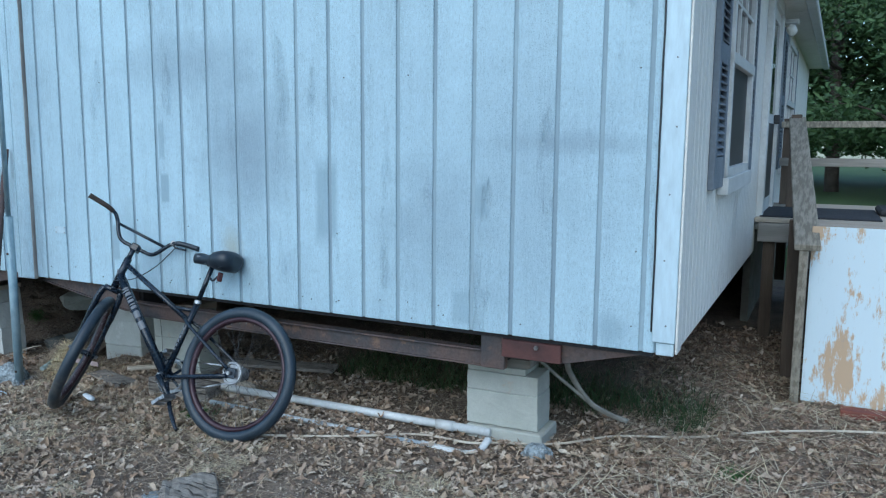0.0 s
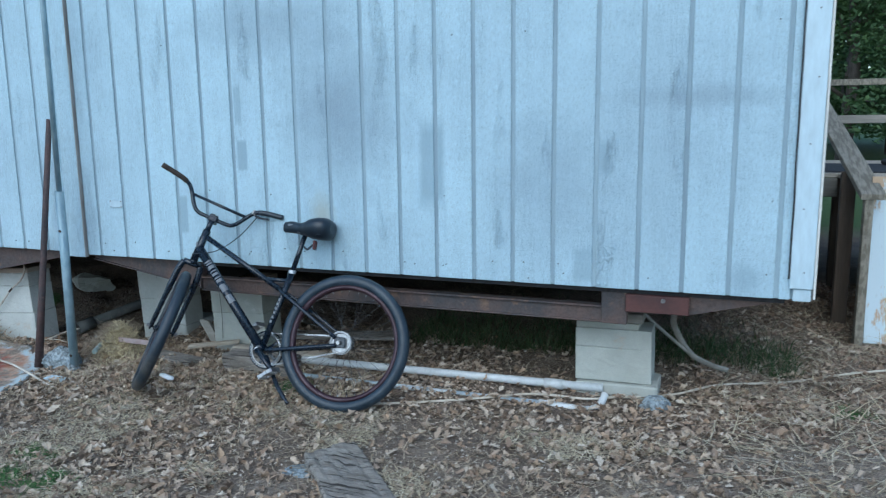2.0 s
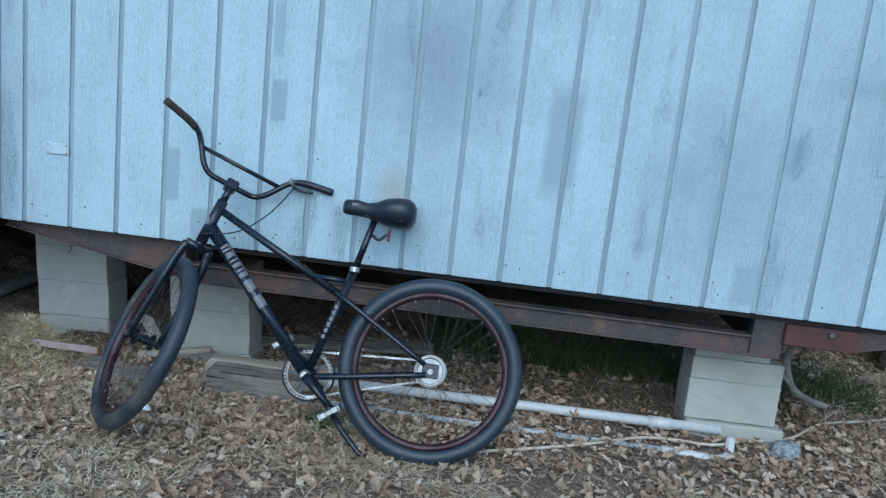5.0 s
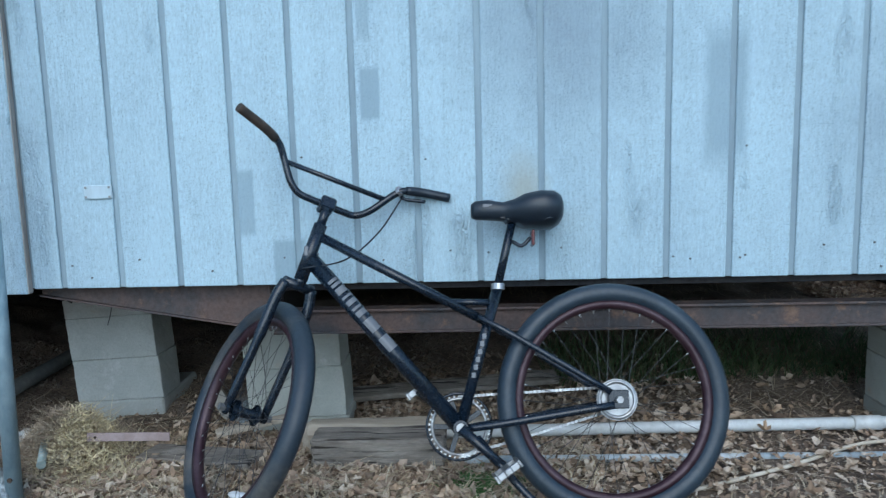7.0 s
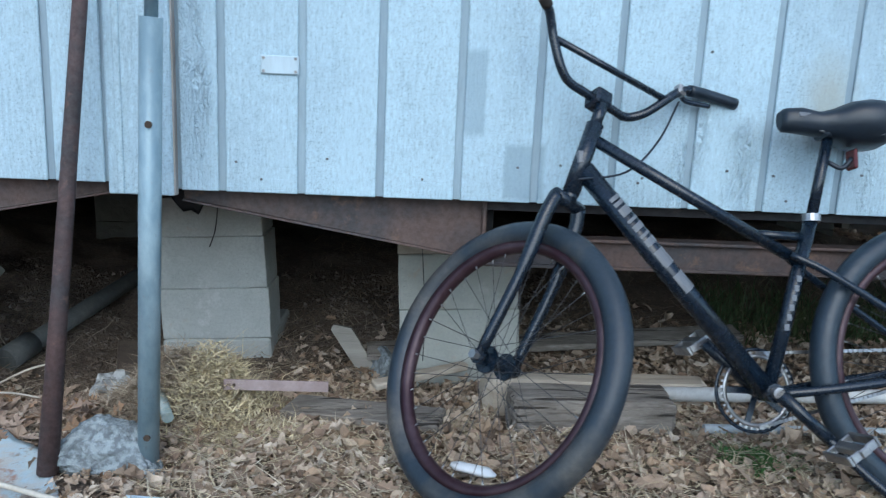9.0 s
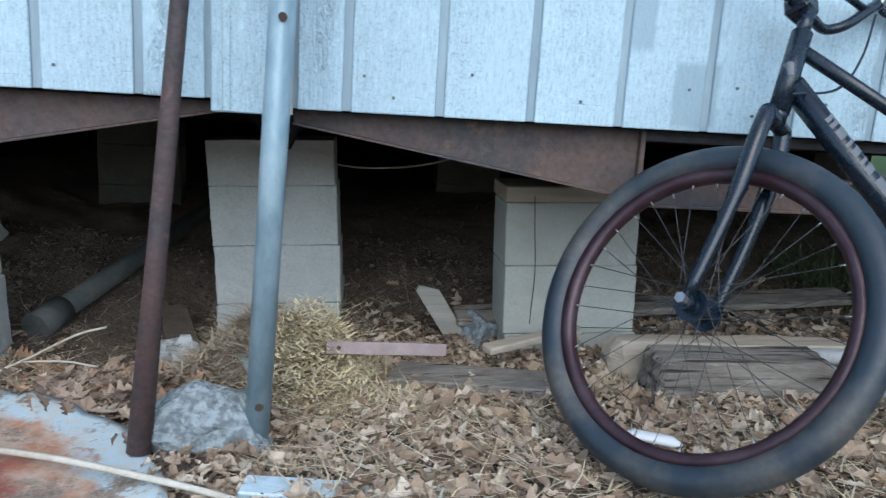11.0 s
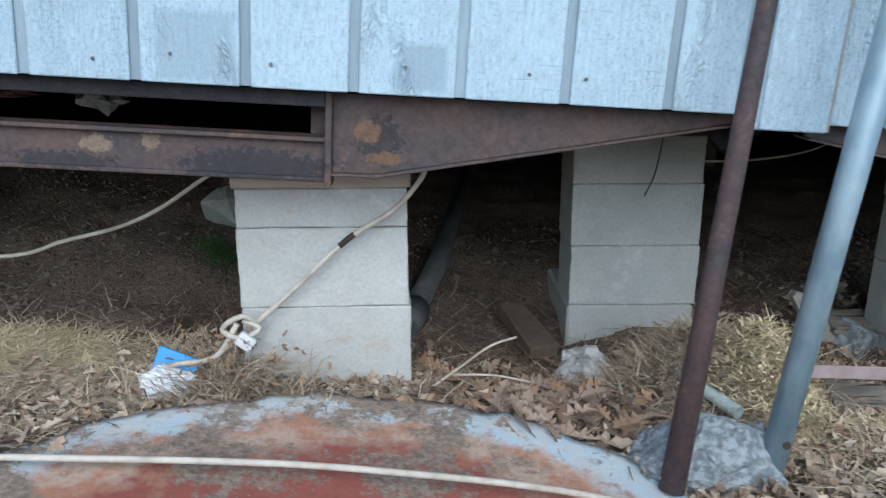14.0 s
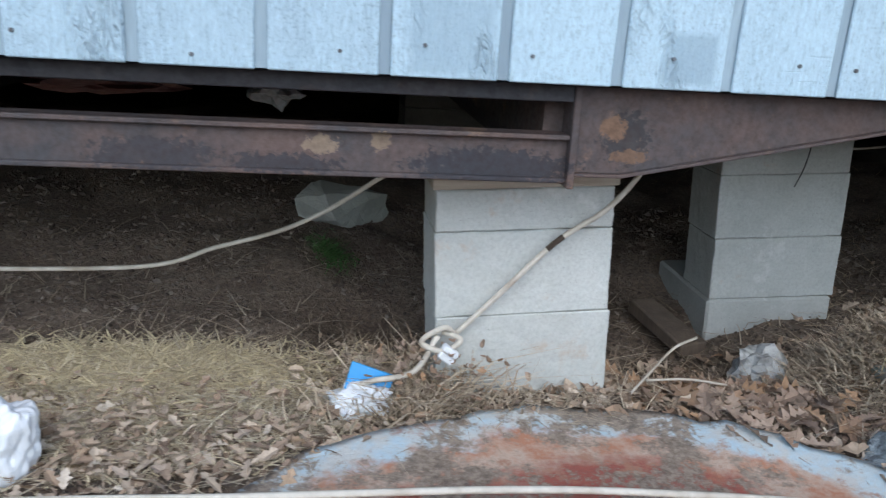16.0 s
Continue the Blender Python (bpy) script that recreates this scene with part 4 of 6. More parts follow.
def build_bicycle():
    bike = thing("bicycle", "black cruiser bicycle with dark red rims leaning on the wall", "bicycle", m=BIKE)
    R = 0.318

    def wheel(name, m, tyre_mat):
        w = new(name)
        w.parent, w.matrix_basis = bike, m
        prof = [(0.030 * math.cos(a), 0.030 * math.sin(a)) for a in np.linspace(0, 2 * math.pi, 14, endpoint=False)]
        part("tyre", ring(bmesh.new(), R, prof, 72), tyre_mat, w, "fat smooth black tyre")
        part("rim", ring(bmesh.new(), R - 0.034, [(0.010, -0.018), (0.010, 0.018), (-0.006, 0.016), (-0.014, 0.006), (-0.014, -0.006), (-0.006, -0.016)], 72), M_RIM, w, "dark red rim")
        bm = disc(bmesh.new(), 0.016, -0.045, 0.045, 16)
        disc(bm, 0.032, -0.036, -0.030, 20)
        disc(bm, 0.032, 0.030, 0.036, 20)
        disc(bm, 0.006, -0.072, 0.072, 8)
        part("hub", bm, M_CHROME if name == "rear_wheel" else M_BLACKPAINT, w)
        me = mesh_of("spoke", tube(bmesh.new(), [(0, 0, 0), (0, 0, 1)], 0.0009, 4, cap=False), M_SPOKE)
        nip = mesh_of("nipple", tube(bmesh.new(), [(0, 0, 0), (0, 0, 0.014)], 0.0022, 5), M_CHROME)
        for k in range(36):
            a = 2 * math.pi * k / 36
            off = (0.42 if (k // 2) % 2 else -0.42)
            s = 1 if k % 2 else -1
            p = Vector((0.03 * math.cos(a + off * 2.6), 0.033 * s, 0.03 * math.sin(a + off * 2.6)))
            q = Vector(((R - 0.046) * math.cos(a), 0.004 * s, (R - 0.046) * math.sin(a)))
            d = q - p
            rot = d.to_track_quat("Z", "Y").to_matrix().to_4x4()
            part("spoke", me, M_SPOKE, w, m=Matrix.Translation(p) @ rot @ Matrix.Diagonal((1, 1, d.length, 1)))
            part("nipple", nip, M_CHROME, w, m=Matrix.Translation(q - d.normalized() * 0.012) @ rot)
        return w

    rear = wheel("rear_wheel", Matrix.Translation((0, 0, 0.35)), M_TYRE)
    part("sprocket", disc(bmesh.new(), 0.036, -0.052, -0.047, 22), M_CHROME, rear)
    bm = disc(bmesh.new(), 0.060, 0.040, 0.046, 32)
    ring(bm, 0.052, [(-0.006, 0.046), (0.006, 0.046), (0.004, 0.051), (-0.004, 0.051)], 32)
    disc(bm, 0.026, 0.046, 0.058, 18)
    part("brake_drum", bm, M_CHROME, rear, "bright alloy hub flange")

    # frame: local x forward, y to the rider's left, z up
    BB, HT, HB, ST = Vector((0.458, 0, 0.273)), Vector((0.878, 0, 0.885)), Vector((0.936, 0, 0.715)), Vector((0.338, 0, 0.690))
    fr = new("frame")
    fr.parent = bike
    part("head_tube", tube(bmesh.new(), [HT, HB], 0.021, 16), M_BLACKPAINT, fr)
    part("down_tube", tube(bmesh.new(), [(0.905, 0, 0.775), BB], [0.025, 0.024], 16), M_BLACKPAINT, fr)
    part("seat_tube", tube(bmesh.new(), [BB, ST], 0.0165, 14), M_BLACKPAINT, fr)
    part("top_tube", tube(bmesh.new(), [(0.875, 0, 0.845), (0.372, 0, 0.582)], 0.0145, 12), M_BLACKPAINT, fr)
    part("brace_tube", tube(bmesh.new(), [(0.487, 0, 0.644), (0.350, 0, 0.642)], 0.0105, 10), M_BLACKPAINT, fr)
    for s in (-1, 1):
        part("seat_stay", tube(bmesh.new(), smooth_path([(0.40, 0.012 * s, 0.597), (0.30, 0.045 * s, 0.540), (0.022, 0.066 * s, 0.372)], 5), 0.0095, 10), M_BLACKPAINT, fr)
        part("chain_stay", tube(bmesh.new(), smooth_path([(0.44, 0.02 * s, 0.270), (0.30, 0.05 * s, 0.290), (0.015, 0.068 * s, 0.335)], 5), 0.0115, 10), M_BLACKPAINT, fr)
        part("dropout", new_box(-0.03, 0.03, 0.062 * s - 0.003, 0.062 * s + 0.003, 0.325, 0.378, 0.002), M_BLACKPAINT, fr)
        part("axle_nut", disc(bmesh.new(), 0.011, 0.066 * s, 0.082 * s, 6, Matrix.Translation((0, 0, 0.35))), M_CHROME, fr)
    part("bottom_bracket", disc(bmesh.new(), 0.022, -0.036, 0.036, 18, Matrix.Translation(BB)), M_BLACKPAINT, fr)
    part("bracket_cap", disc(bmesh.new(), 0.014, 0.036, 0.052, 14, Matrix.Translation(BB)), M_CHROME, fr)
    d = (BB - Vector((0.905, 0, 0.775))).normalized()
    for i, (t, ln) in enumerate(((0.09, 0.010), (0.105, 0.010), (0.122, 0.022), (0.155, 0.008), (0.172, 0.016), (0.20, 0.008), (0.215, 0.018), (0.25, 0.045), (0.32, 0.05))):
        p = Vector((0.905, 0, 0.775)) + d * t
        bm = bmesh.new()
        for k in range(5):
            a = radians(20 * k - 60)
            for e in (0, ln):
                q = p + d * e + (Vector((0, 1, 0)) * math.cos(a) + d.cross(Vector((0, 1, 0))) * math.sin(a)) * 0.0262
                bm.verts.new(q)
        bm.verts.ensure_lookup_table()
        for k in range(4):
            bm.faces.new([bm.verts[j] for j in (2 * k, 2 * k + 1, 2 * k + 3, 2 * k + 2)])
        part("decal", bm, M_DECAL, fr, "silver decal bars")
    sd = (ST - BB).normalized()
    for t in np.arange(0.15, 0.27, 0.024):
        p = BB + sd * t
        part("decal", new_box(-0.006, 0.006, 0.0155, 0.0175, 0, 0.015, m=Matrix.Translation(p)), M_DECAL, fr)
    part("head_badge", new_box(-0.007, 0.007, -0.010, 0.012, -0.016, 0.016, 0.003, Matrix.Translation((0.918, 0.009, 0.80))), M_DECAL, fr)
    # seat post and saddle
    part("seat_clamp", disc(bmesh.new(), 0.021, -0.009, 0.009, 14, Matrix.Translation(ST) @ pose(0, 0, 0, 90, 0, 0)), M_CHROME, bike)
    part("seat_post", tube(bmesh.new(), [ST, (0.286, 0, 0.905)], 0.0130, 12), M_BLACKPAINT, bike)
    sad = new("saddle")
    sad.parent = bike
    bm = bmesh.new()
    rows = [(0.416, 0.014, 0.930, 0.024), (0.405, 0.027, 0.932, 0.034), (0.365, 0.032, 0.934, 0.037), (0.318, 0.036, 0.928, 0.034), (0.285, 0.055, 0.929, 0.044), (0.250, 0.080, 0.934, 0.060), (0.205, 0.091, 0.937, 0.068), (0.165, 0.088, 0.937, 0.067), (0.145, 0.072, 0.936, 0.054), (0.134, 0.042, 0.934, 0.032)]
    loops = []
    for x, hw, z, h in rows:
        loops.append([bm.verts.new((x, hw * math.copysign(abs(math.cos(a)) ** 0.7, math.cos(a)), z + (h * 0.7 * math.sin(a) if math.sin(a) > 0 else h * 1.0 * math.sin(a)))) for a in np.linspace(0, 2 * math.pi, 16, endpoint=False)])
    for q, s2 in zip(loops, loops[1:]):
        for k in range(16):
            bm.faces.new((q[k], q[(k + 1) % 16], s2[(k + 1) % 16], s2[k])).smooth = True
    bm.faces.new(loops[0][::-1])
    bm.faces.new(loops[-1])
    part("cover", bm, M_SADDLE, sad, "black vinyl saddle cover")
    part("decal", new_box(0.350, 0.382, 0.022, 0.032, 0.930, 0.942, 0.002), M_DECAL, sad)
    for s in (-1, 1):
        part("rail", tube(bmesh.new(), smooth_path([(0.38, 0.018 * s, 0.925), (0.31, 0.022 * s, 0.900), (0.24, 0.022 * s, 0.900), (0.18, 0.04 * s, 0.93)], 5), 0.0038, 8), M_CHROME, sad)
        part("spring", tube(bmesh.new(), [(0.185 + 0.016 * math.cos(a), 0.055 * s + 0.016 * math.sin(a), 0.885 + a * 0.0022) for a in np.linspace(0, 8 * math.pi, 50)], 0.003, 5), M_SADDLE, sad)
    part("clamp", new_box(0.262, 0.312, -0.028, 0.028, 0.888, 0.916, 0.006), M_SADDLE, sad)
    part("reflector", new_box(0.222, 0.232, -0.02, 0.02, 0.815, 0.865, 0.004, ), M_REFLECT, bike, "small red reflector")
    part("reflector_bracket", tube(bmesh.new(), smooth_path([(0.29, 0, 0.83), (0.262, 0.01, 0.815), (0.235, 0.01, 0.84)], 4), 0.006, 8), M_SADDLE, bike)

    part("kickstand", tube(bmesh.new(), smooth_path([(0.41, 0.03, 0.245), (0.36, 0.062, 0.185), (0.29, 0.10, 0.105), (0.225, 0.128, 0.045), (0.205, 0.132, 0.03)], 4), [0.011] * 12 + [0.009] * 4 + [0.012], 10), M_BLACKPAINT, bike)
    # crank, chain and pedals (the drive is on the far side)
    cr = new("crankset")
    cr.parent, cr.matrix_basis = bike, Matrix.Translation(BB)
    bm = bmesh.new()
    prof = [(-0.006, -0.05), (0.004, -0.05), (0.004, -0.046), (-0.006, -0.046)]
    ring(bm, 0.083, prof, 40)
    part("chainring", bm, M_CHROME, cr)
    tooth = mesh_of("tooth", new_box(-0.003, 0.003, -0.0495, -0.0465, 0.085, 0.093), M_CHROME)
    for k in range(38):
        part("tooth", tooth, M_CHROME, cr, m=Matrix.Rotation(2 * math.pi * k / 38, 4, "Y"))
    arm = mesh_of("spider_arm", new_box(-0.008, 0.008, -0.0495, -0.0465, 0.0, 0.080, 0.001), M_BLACKPAINT)
    for k in range(5):
        part("spider_arm", arm, M_BLACKPAINT, cr, m=Matrix.Rotation(2 * math.pi * k / 5 + 0.3, 4, "Y"))
    part("chain_guard", ring(bmesh.new(), 0.098, [(-0.004, -0.058), (0.004, -0.058), (0.004, -0.054), (-0.004, -0.054)], 40), M_BLACKPAINT, cr)
    ang = radians(-42)

    for s, a in ((1, math.pi - ang), (-1, -ang)):
        dirv = Vector((math.cos(a), 0, math.sin(a)))
        end = dirv * 0.165
        part("crank_arm", tube(bmesh.new(), [(0, 0.052 * s, 0), (end.x * 0.5, 0.058 * s, end.z * 0.5), (end.x, 0.066 * s, end.z)], [0.017, 0.0135, 0.015], 10), M_BLACKPAINT, cr)
        pe = new("pedal")
        pe.parent, pe.matrix_basis = cr, Matrix.Translation((end.x, 0.12 * s, end.z)) @ pose(0, 0, 0, 0, 35, 0)
        for x in (-0.042, 0.034):
            part("pedal_cage", new_box(x, x + 0.008, -0.045, 0.045, -0.012, 0.012, 0.002), M_CHROME, pe)
        for y in (-0.045, 0.037):
            part("pedal_cage", new_box(-0.034, 0.034, y, y + 0.008, -0.010, 0.010, 0.002), M_CHROME, pe)
        part("pedal_axle", new_box(-0.012, 0.012, -0.05, 0.05, -0.010, 0.010, 0.003), M_CHROME, pe)
    top = [(0.455, -0.048, 0.362), (0.0, -0.05, 0.386)]
    bot = [(0.455, -0.048, 0.186), (0.0, -0.05, 0.314)]
    chain = new("chain")
    chain.parent = bike
    link = mesh_of("link", new_box(-0.0055, 0.0055, -0.004, 0.004, -0.004, 0.004), M_CHROME)
    for a, b in (top, bot):
        a, b = Vector(a), Vector(b)
        n = int((b - a).length / 0.0127)
        for k in range(n):
            part("link", link, M_CHROME, chain, m=Matrix.Translation(a.lerp(b, (k + 0.5) / n)) @ pose(0, 0, 0, 0, -math.degrees(math.atan2(b.z - a.z, b.x - a.x)), 0))
    # fork, front wheel and handlebar turn about the steering axis
    axis = (HT - HB).normalized()
    st = Matrix.Translation(HB) @ Matrix.Rotation(radians(-54), 4, axis) @ Matrix.Translation(-HB)
    fork = new("fork")
    fork.parent, fork.matrix_basis = bike, st
    crown = HB - axis * 0.020
    side = Vector((0, 1, 0))
    fwd = side.cross(axis)
    axle = HB - axis * 0.425 + fwd * 0.04
    part("crown", tube(bmesh.new(), [crown - side * 0.05, crown + side * 0.05], 0.016, 12), M_BLACKPAINT, fork)
    part("steerer", tube(bmesh.new(), [crown, HB + axis * 0.01], 0.019, 12), M_BLACKPAINT, fork)
    for s in (-1, 1):
        p0 = crown + side * (0.045 * s)
        part("blade", tube(bmesh.new(), smooth_path([p0, p0 - axis * 0.06 + side * 0.012 * s, p0 - axis * 0.2 + side * (0.015 * s) + fwd * 0.008, axle + side * 0.062 * s], 5), [0.017] * 10 + [0.0135] * 5 + [0.011], 12), M_BLACKPAINT, fork)
        part("dropout", disc(bmesh.new(), 0.018, 0.058 * s, 0.068 * s, 12, Matrix.Translation(axle)), M_BLACKPAINT, fork)
        part("axle_nut", disc(bmesh.new(), 0.011, 0.066 * s, 0.085 * s, 6, Matrix.Translation(axle)), M_CHROME, fork)
    fw = wheel("front_wheel", st @ Matrix.Translation(axle), M_MUDTYRE)
    bar = new("handlebar")
    bar.parent = bike
    bar_turn = Matrix.Translation(HB) @ Matrix.Rotation(radians(-69), 4, axis) @ Matrix.Translation(-HB)
    bar.matrix_basis = bar_turn
    clamp = HT + axis * 0.067 + fwd * 0.025
    part("stem", tube(bmesh.new(), [HT - axis * 0.01, HT + axis * 0.055], 0.0145, 12), M_BLACKPAINT, bar)
    part("stem_clamp", new_box(-0.03, 0.024, -0.024, 0.024, -0.024, 0.02, 0.006, Matrix.Translation(clamp)), M_BLACKPAINT, bar)

    def hb(s, u, f):
        return clamp + side * s + axis * u + fwd * f

    for s, b in ((1, 0.0), (-1, -0.022)):
        pts = [hb(0, 0, 0), hb(0.05 * s, 0.0, 0), hb(0.095 * s, 0.004, 0.002), hb(0.13 * s, 0.03, 0.004 + b), hb(0.168 * s, 0.085, 0.012 + 2 * b), hb(0.185 * s, 0.108, 0.010 + 2 * b), hb(0.206 * s, 0.128, 0.003 + 2 * b), hb(0.258 * s, 0.146, -0.020 + b), hb(0.342 * s, 0.16, -0.060)]
        path = smooth_path(pts, 4)
        part("bar_half", tube(bmesh.new(), path, 0.0112, 12), M_BLACKPAINT, bar)
        part("grip", tube(bmesh.new(), path[25:] + [pts[8] + (pts[8] - pts[7]).normalized() * 0.012], [0.0138, *[0.0144] * (len(path) - 26), 0.0146, 0.0135], 14), M_GRIP if s > 0 else M_SADDLE, bar, "worn brown-black rubber grip" if s > 0 else "black rubber grip")
    part("cross_brace", tube(bmesh.new(), [hb(0.166, 0.082, 0.012), hb(-0.166, 0.082, -0.032)], 0.0085, 10), M_BLACKPAINT, bar)
    lever = tube(bmesh.new(), smooth_path([hb(-0.20, 0.116, -0.034), hb(-0.225, 0.108, -0.034), hb(-0.285, 0.122, -0.052)], 5), 0.006, 8)
    part("brake_lever", lever, M_BLACKPAINT, bar)
    part("lever_clamp", new_box(-0.013, 0.013, -0.013, 0.013, -0.016, 0.013, 0.005, Matrix.Translation(hb(-0.196, 0.124, -0.034))), M_CHROME, bar)
    p0, p1 = bar_turn @ hb(-0.215, 0.105, -0.02), HB + Vector((-0.01, 0.03, 0.03))
    part("brake_cable", tube(bmesh.new(), smooth_path([p0, p0.lerp(p1, 0.35) + Vector((-0.03, 0, -0.035)), p0.lerp(p1, 0.75) + Vector((-0.05, 0, -0.03)), p1], 7), 0.0028, 6), M_SADDLE, bike)
    return bike


build_bicycle()


# ---- posts and their concrete ----
post = thing("mast_post", "galvanised steel pipe post with drilled holes in a concrete foot", "post")
base, head = Vector((-4.173, -0.134, -0.05)), Vector((-4.115, -0.176, 1.135))
part("sleeve", tube(bmesh.new(), [base, head], 0.0265, 20), M_GALV, post)
part("mast", tube(bmesh.new(), [head - Vector((0, 0, 0.02)), head + (head - base).normalized() * 2.0], 0.0155, 14), M_GALV, post, "thinner pipe standing in the sleeve")
for z in (0.105, 0.895):
    t = (z - base.z) / (head.z - base.z)
    p = base.lerp(head, t)
    part("hole", disc(bmesh.new(), 0.0085, -0.0285, -0.020, 14, Matrix.Translation(p + Vector((0.004, 0, 0)))), M_BURN, post, "dark drilled hole")
rod = thing("rusty_rod", "rusty brown steel pipe leaning upright", "pipe")
part("shaft", tube(bmesh.new(), [(-4.396, -0.203, 0.022), (-4.360, -0.157, 0.48), (-4.324, -0.110, 0.95), (-4.277, -0.050, 1.56)], [0.0255, 0.0205, 0.0180, 0.0165], 14), M_ROD, rod)


def broken_lump(sx, sy, sz, seed, count=13, cuts=5, rough=0.004):
    """An angular broken piece: the hull of a few points, with a rough skin."""
    r = random.Random(seed)
    bm = bmesh.new()
    for _ in range(count):
        v = Vector((r.gauss(0, 1), r.gauss(0, 1), r.gauss(0, 1))).normalized()
        bm.verts.new((v.x * sx, v.y * sy, v.z * sz))
    h = bmesh.ops.convex_hull(bm, input=bm.verts[:])
    bmesh.ops.delete(bm, geom=[v for v in bm.verts if not v.link_faces], context="VERTS")
    bmesh.ops.subdivide_edges(bm, edges=bm.edges[:], cuts=cuts, use_grid_fill=True)
    bmesh.ops.triangulate(bm, faces=bm.faces[:])
    rough_up(bm, rough * 2.5, 16)
    return rough_up(bm, rough, 70)


thing("concrete_lump", "broken lump of rough grey-blue concrete at the post", "concrete", m=Matrix.Translation((-4.29, -0.115, 0.010)), bm=broken_lump(0.185, 0.14, 0.125, 5, 16, 11, 0.0075), material=M_CONC)
thing("crumpled_bag", "crumpled grey and white paper bag on the leaves", "litter", m=pose(-4.44, 0.365, 0.0, 0, 0, 20), bm=rough_up(lump(0.072, 0.06, 0.065, 0.45, 2.4, 8.0), 0.012, 25), material=spotted("dirty_paper", (0.46, 0.47, 0.46), (0.17, 0.17, 0.165), 24.0, 0.45, 0.58, bump=0.8))
stub = thing("pipe_stub", "short pale green plastic pipe lying in the straw", "pipe")
part("length", tube(bmesh.new(), [(-4.253, 0.205, 0.088), (-4.17, 0.03, 0.072)], 0.016, 12), spotted("pale_green_pipe", (0.26, 0.36, 0.33), (0.50, 0.52, 0.50), 9.0), stub)
thing("stone", "rounded grey stone by the block pier", "stone", m=Matrix.Translation((-0.66, 0.16, 0.085)), bm=lump(0.075, 0.06, 0.06, 0.25, 1.2, 5.0), material=M_CONC)
thing("stone", "flat grey stone half sunk in the soil", "stone", m=Matrix.Translation((-2.0, -0.97, 0.02)), bm=lump(0.14, 0.10, 0.035, 0.25, 1.2, 6.0), material=M_CONC)


def old_board(hx, hy, hz):
    """A rotten board: split ends and an uneven weathered face."""
    bm = new_box(-hx, hx, -hy, hy, -hz, hz, 0.008)
    bmesh.ops.subdivide_edges(bm, edges=[e for e in bm.edges if e.calc_length() > 0.03], cuts=11, use_grid_fill=True)
    for v in bm.verts:
        v.co.x += 0.05 * noise.noise((v.co.y * 16, 2.0, v.co.z * 9)) * abs(v.co.x) / hx
        v.co.y *= 1 + 0.22 * noise.noise((v.co.x * 5, 7.0, 0.0))
        v.co.z += 0.010 * noise.noise((v.co.x * 4, v.co.y * 45, 3.0)) + 0.012 * noise.noise((v.co.x * 7, v.co.y * 7, 1.0))
    return bm


board3 = thing("weathered_board", "weathered grey board lying in the dry grass", "board", m=pose(-1.74, -1.08, 0.07, 2, 3, -46), bm=old_board(0.32, 0.125, 0.03), material=M_CRACKED)


# ---- pipes, hose and cords ----
def on_ground(pts, lift=0.006):
    return [(x, y, ground_z(x, y) + lift) for x, y in pts]


p1 = thing("pvc_pipe", "white plastic pipe lying along the house", "pipe")
part("length", tube(bmesh.new(), [(-2.72, 0.20, 0.115), (-0.93, 0.215, 0.135)], 0.0225, 16), M_PVC, p1)
part("coupling", tube(bmesh.new(), [(-1.24, 0.212, 0.131), (-1.14, 0.213, 0.132)], 0.0275, 16), M_PVC, p1)
p2 = thing("pvc_pipe", "thin grey plastic water pipe with a white elbow", "pipe")
part("length", tube(bmesh.new(), [(-2.65, 0.02, 0.085), (-1.22, 0.0, 0.098)], 0.014, 14), M_PVC2, p2)
part("elbow", tube(bmesh.new(), smooth_path([(-1.22, 0.0, 0.098), (-1.07, -0.005, 0.095), (-0.99, 0.01, 0.085), (-0.93, 0.06, 0.09), (-0.905, 0.13, 0.135)], 6), 0.019, 14), M_PVC, p2, "white elbow fittings")
thing("hose", "stiff grey hose curling out from under the house", "hose", bm=tube(bmesh.new(), smooth_path([(-0.60, 0.42, 0.52), (-0.60, 0.50, 0.42), (-0.52, 0.58, 0.26), (-0.41, 0.62, 0.19), (-0.32, 0.63, 0.165)], 7), 0.017, 12, flat=0.6), material=M_HOSE)
thing("hose", "thin grey hose hanging beside the block pier", "hose", bm=tube(bmesh.new(), smooth_path([(-0.75, 0.42, 0.50), (-0.68, 0.47, 0.42), (-0.60, 0.53, 0.335), (-0.53, 0.57, 0.265)], 6), 0.009, 10), material=M_HOSE)
thing("cord", "thin tan cord trailing over the ground", "cord", bm=tube(bmesh.new(), smooth_path(on_ground([(-2.35, -0.30), (-2.03, -0.27), (-1.6, -0.10), (-1.27, 0.06), (-1.0, 0.08), (-0.86, 0.17), (-0.6, 0.30), (-0.36, 0.55), (0.0, 0.75), (0.4, 1.0), (0.9, 1.22), (1.5, 1.35)], 0.020), 6), 0.0068, 8), material=M_TANROPE)
thing("cord", "dirty white cord lying across the rusted sheet", "cord", bm=tube(bmesh.new(), smooth_path([(-7.0, -0.25, 0.0), (-6.2, -0.16, 0.02), (-5.67, -0.18, 0.04), (-5.21, -0.175, 0.04), (-4.9, -0.20, 0.04), (-4.595, -0.25, 0.04), (-4.3, -0.36, 0.04), (-4.0, -0.45, 0.015), (-3.75, -0.42, 0.012)], 7), 0.0068, 8), material=M_ROPE)
hang = thing("hanging_cord", "dirty white cord tied below the steel frame", "cord")
cp = smooth_path([(-4.893, 0.19, 0.575), (-4.908, 0.20, 0.53), (-4.965, 0.207, 0.458), (-5.065, 0.208, 0.385), (-5.19, 0.205, 0.255), (-5.27, 0.20, 0.175)], 7)
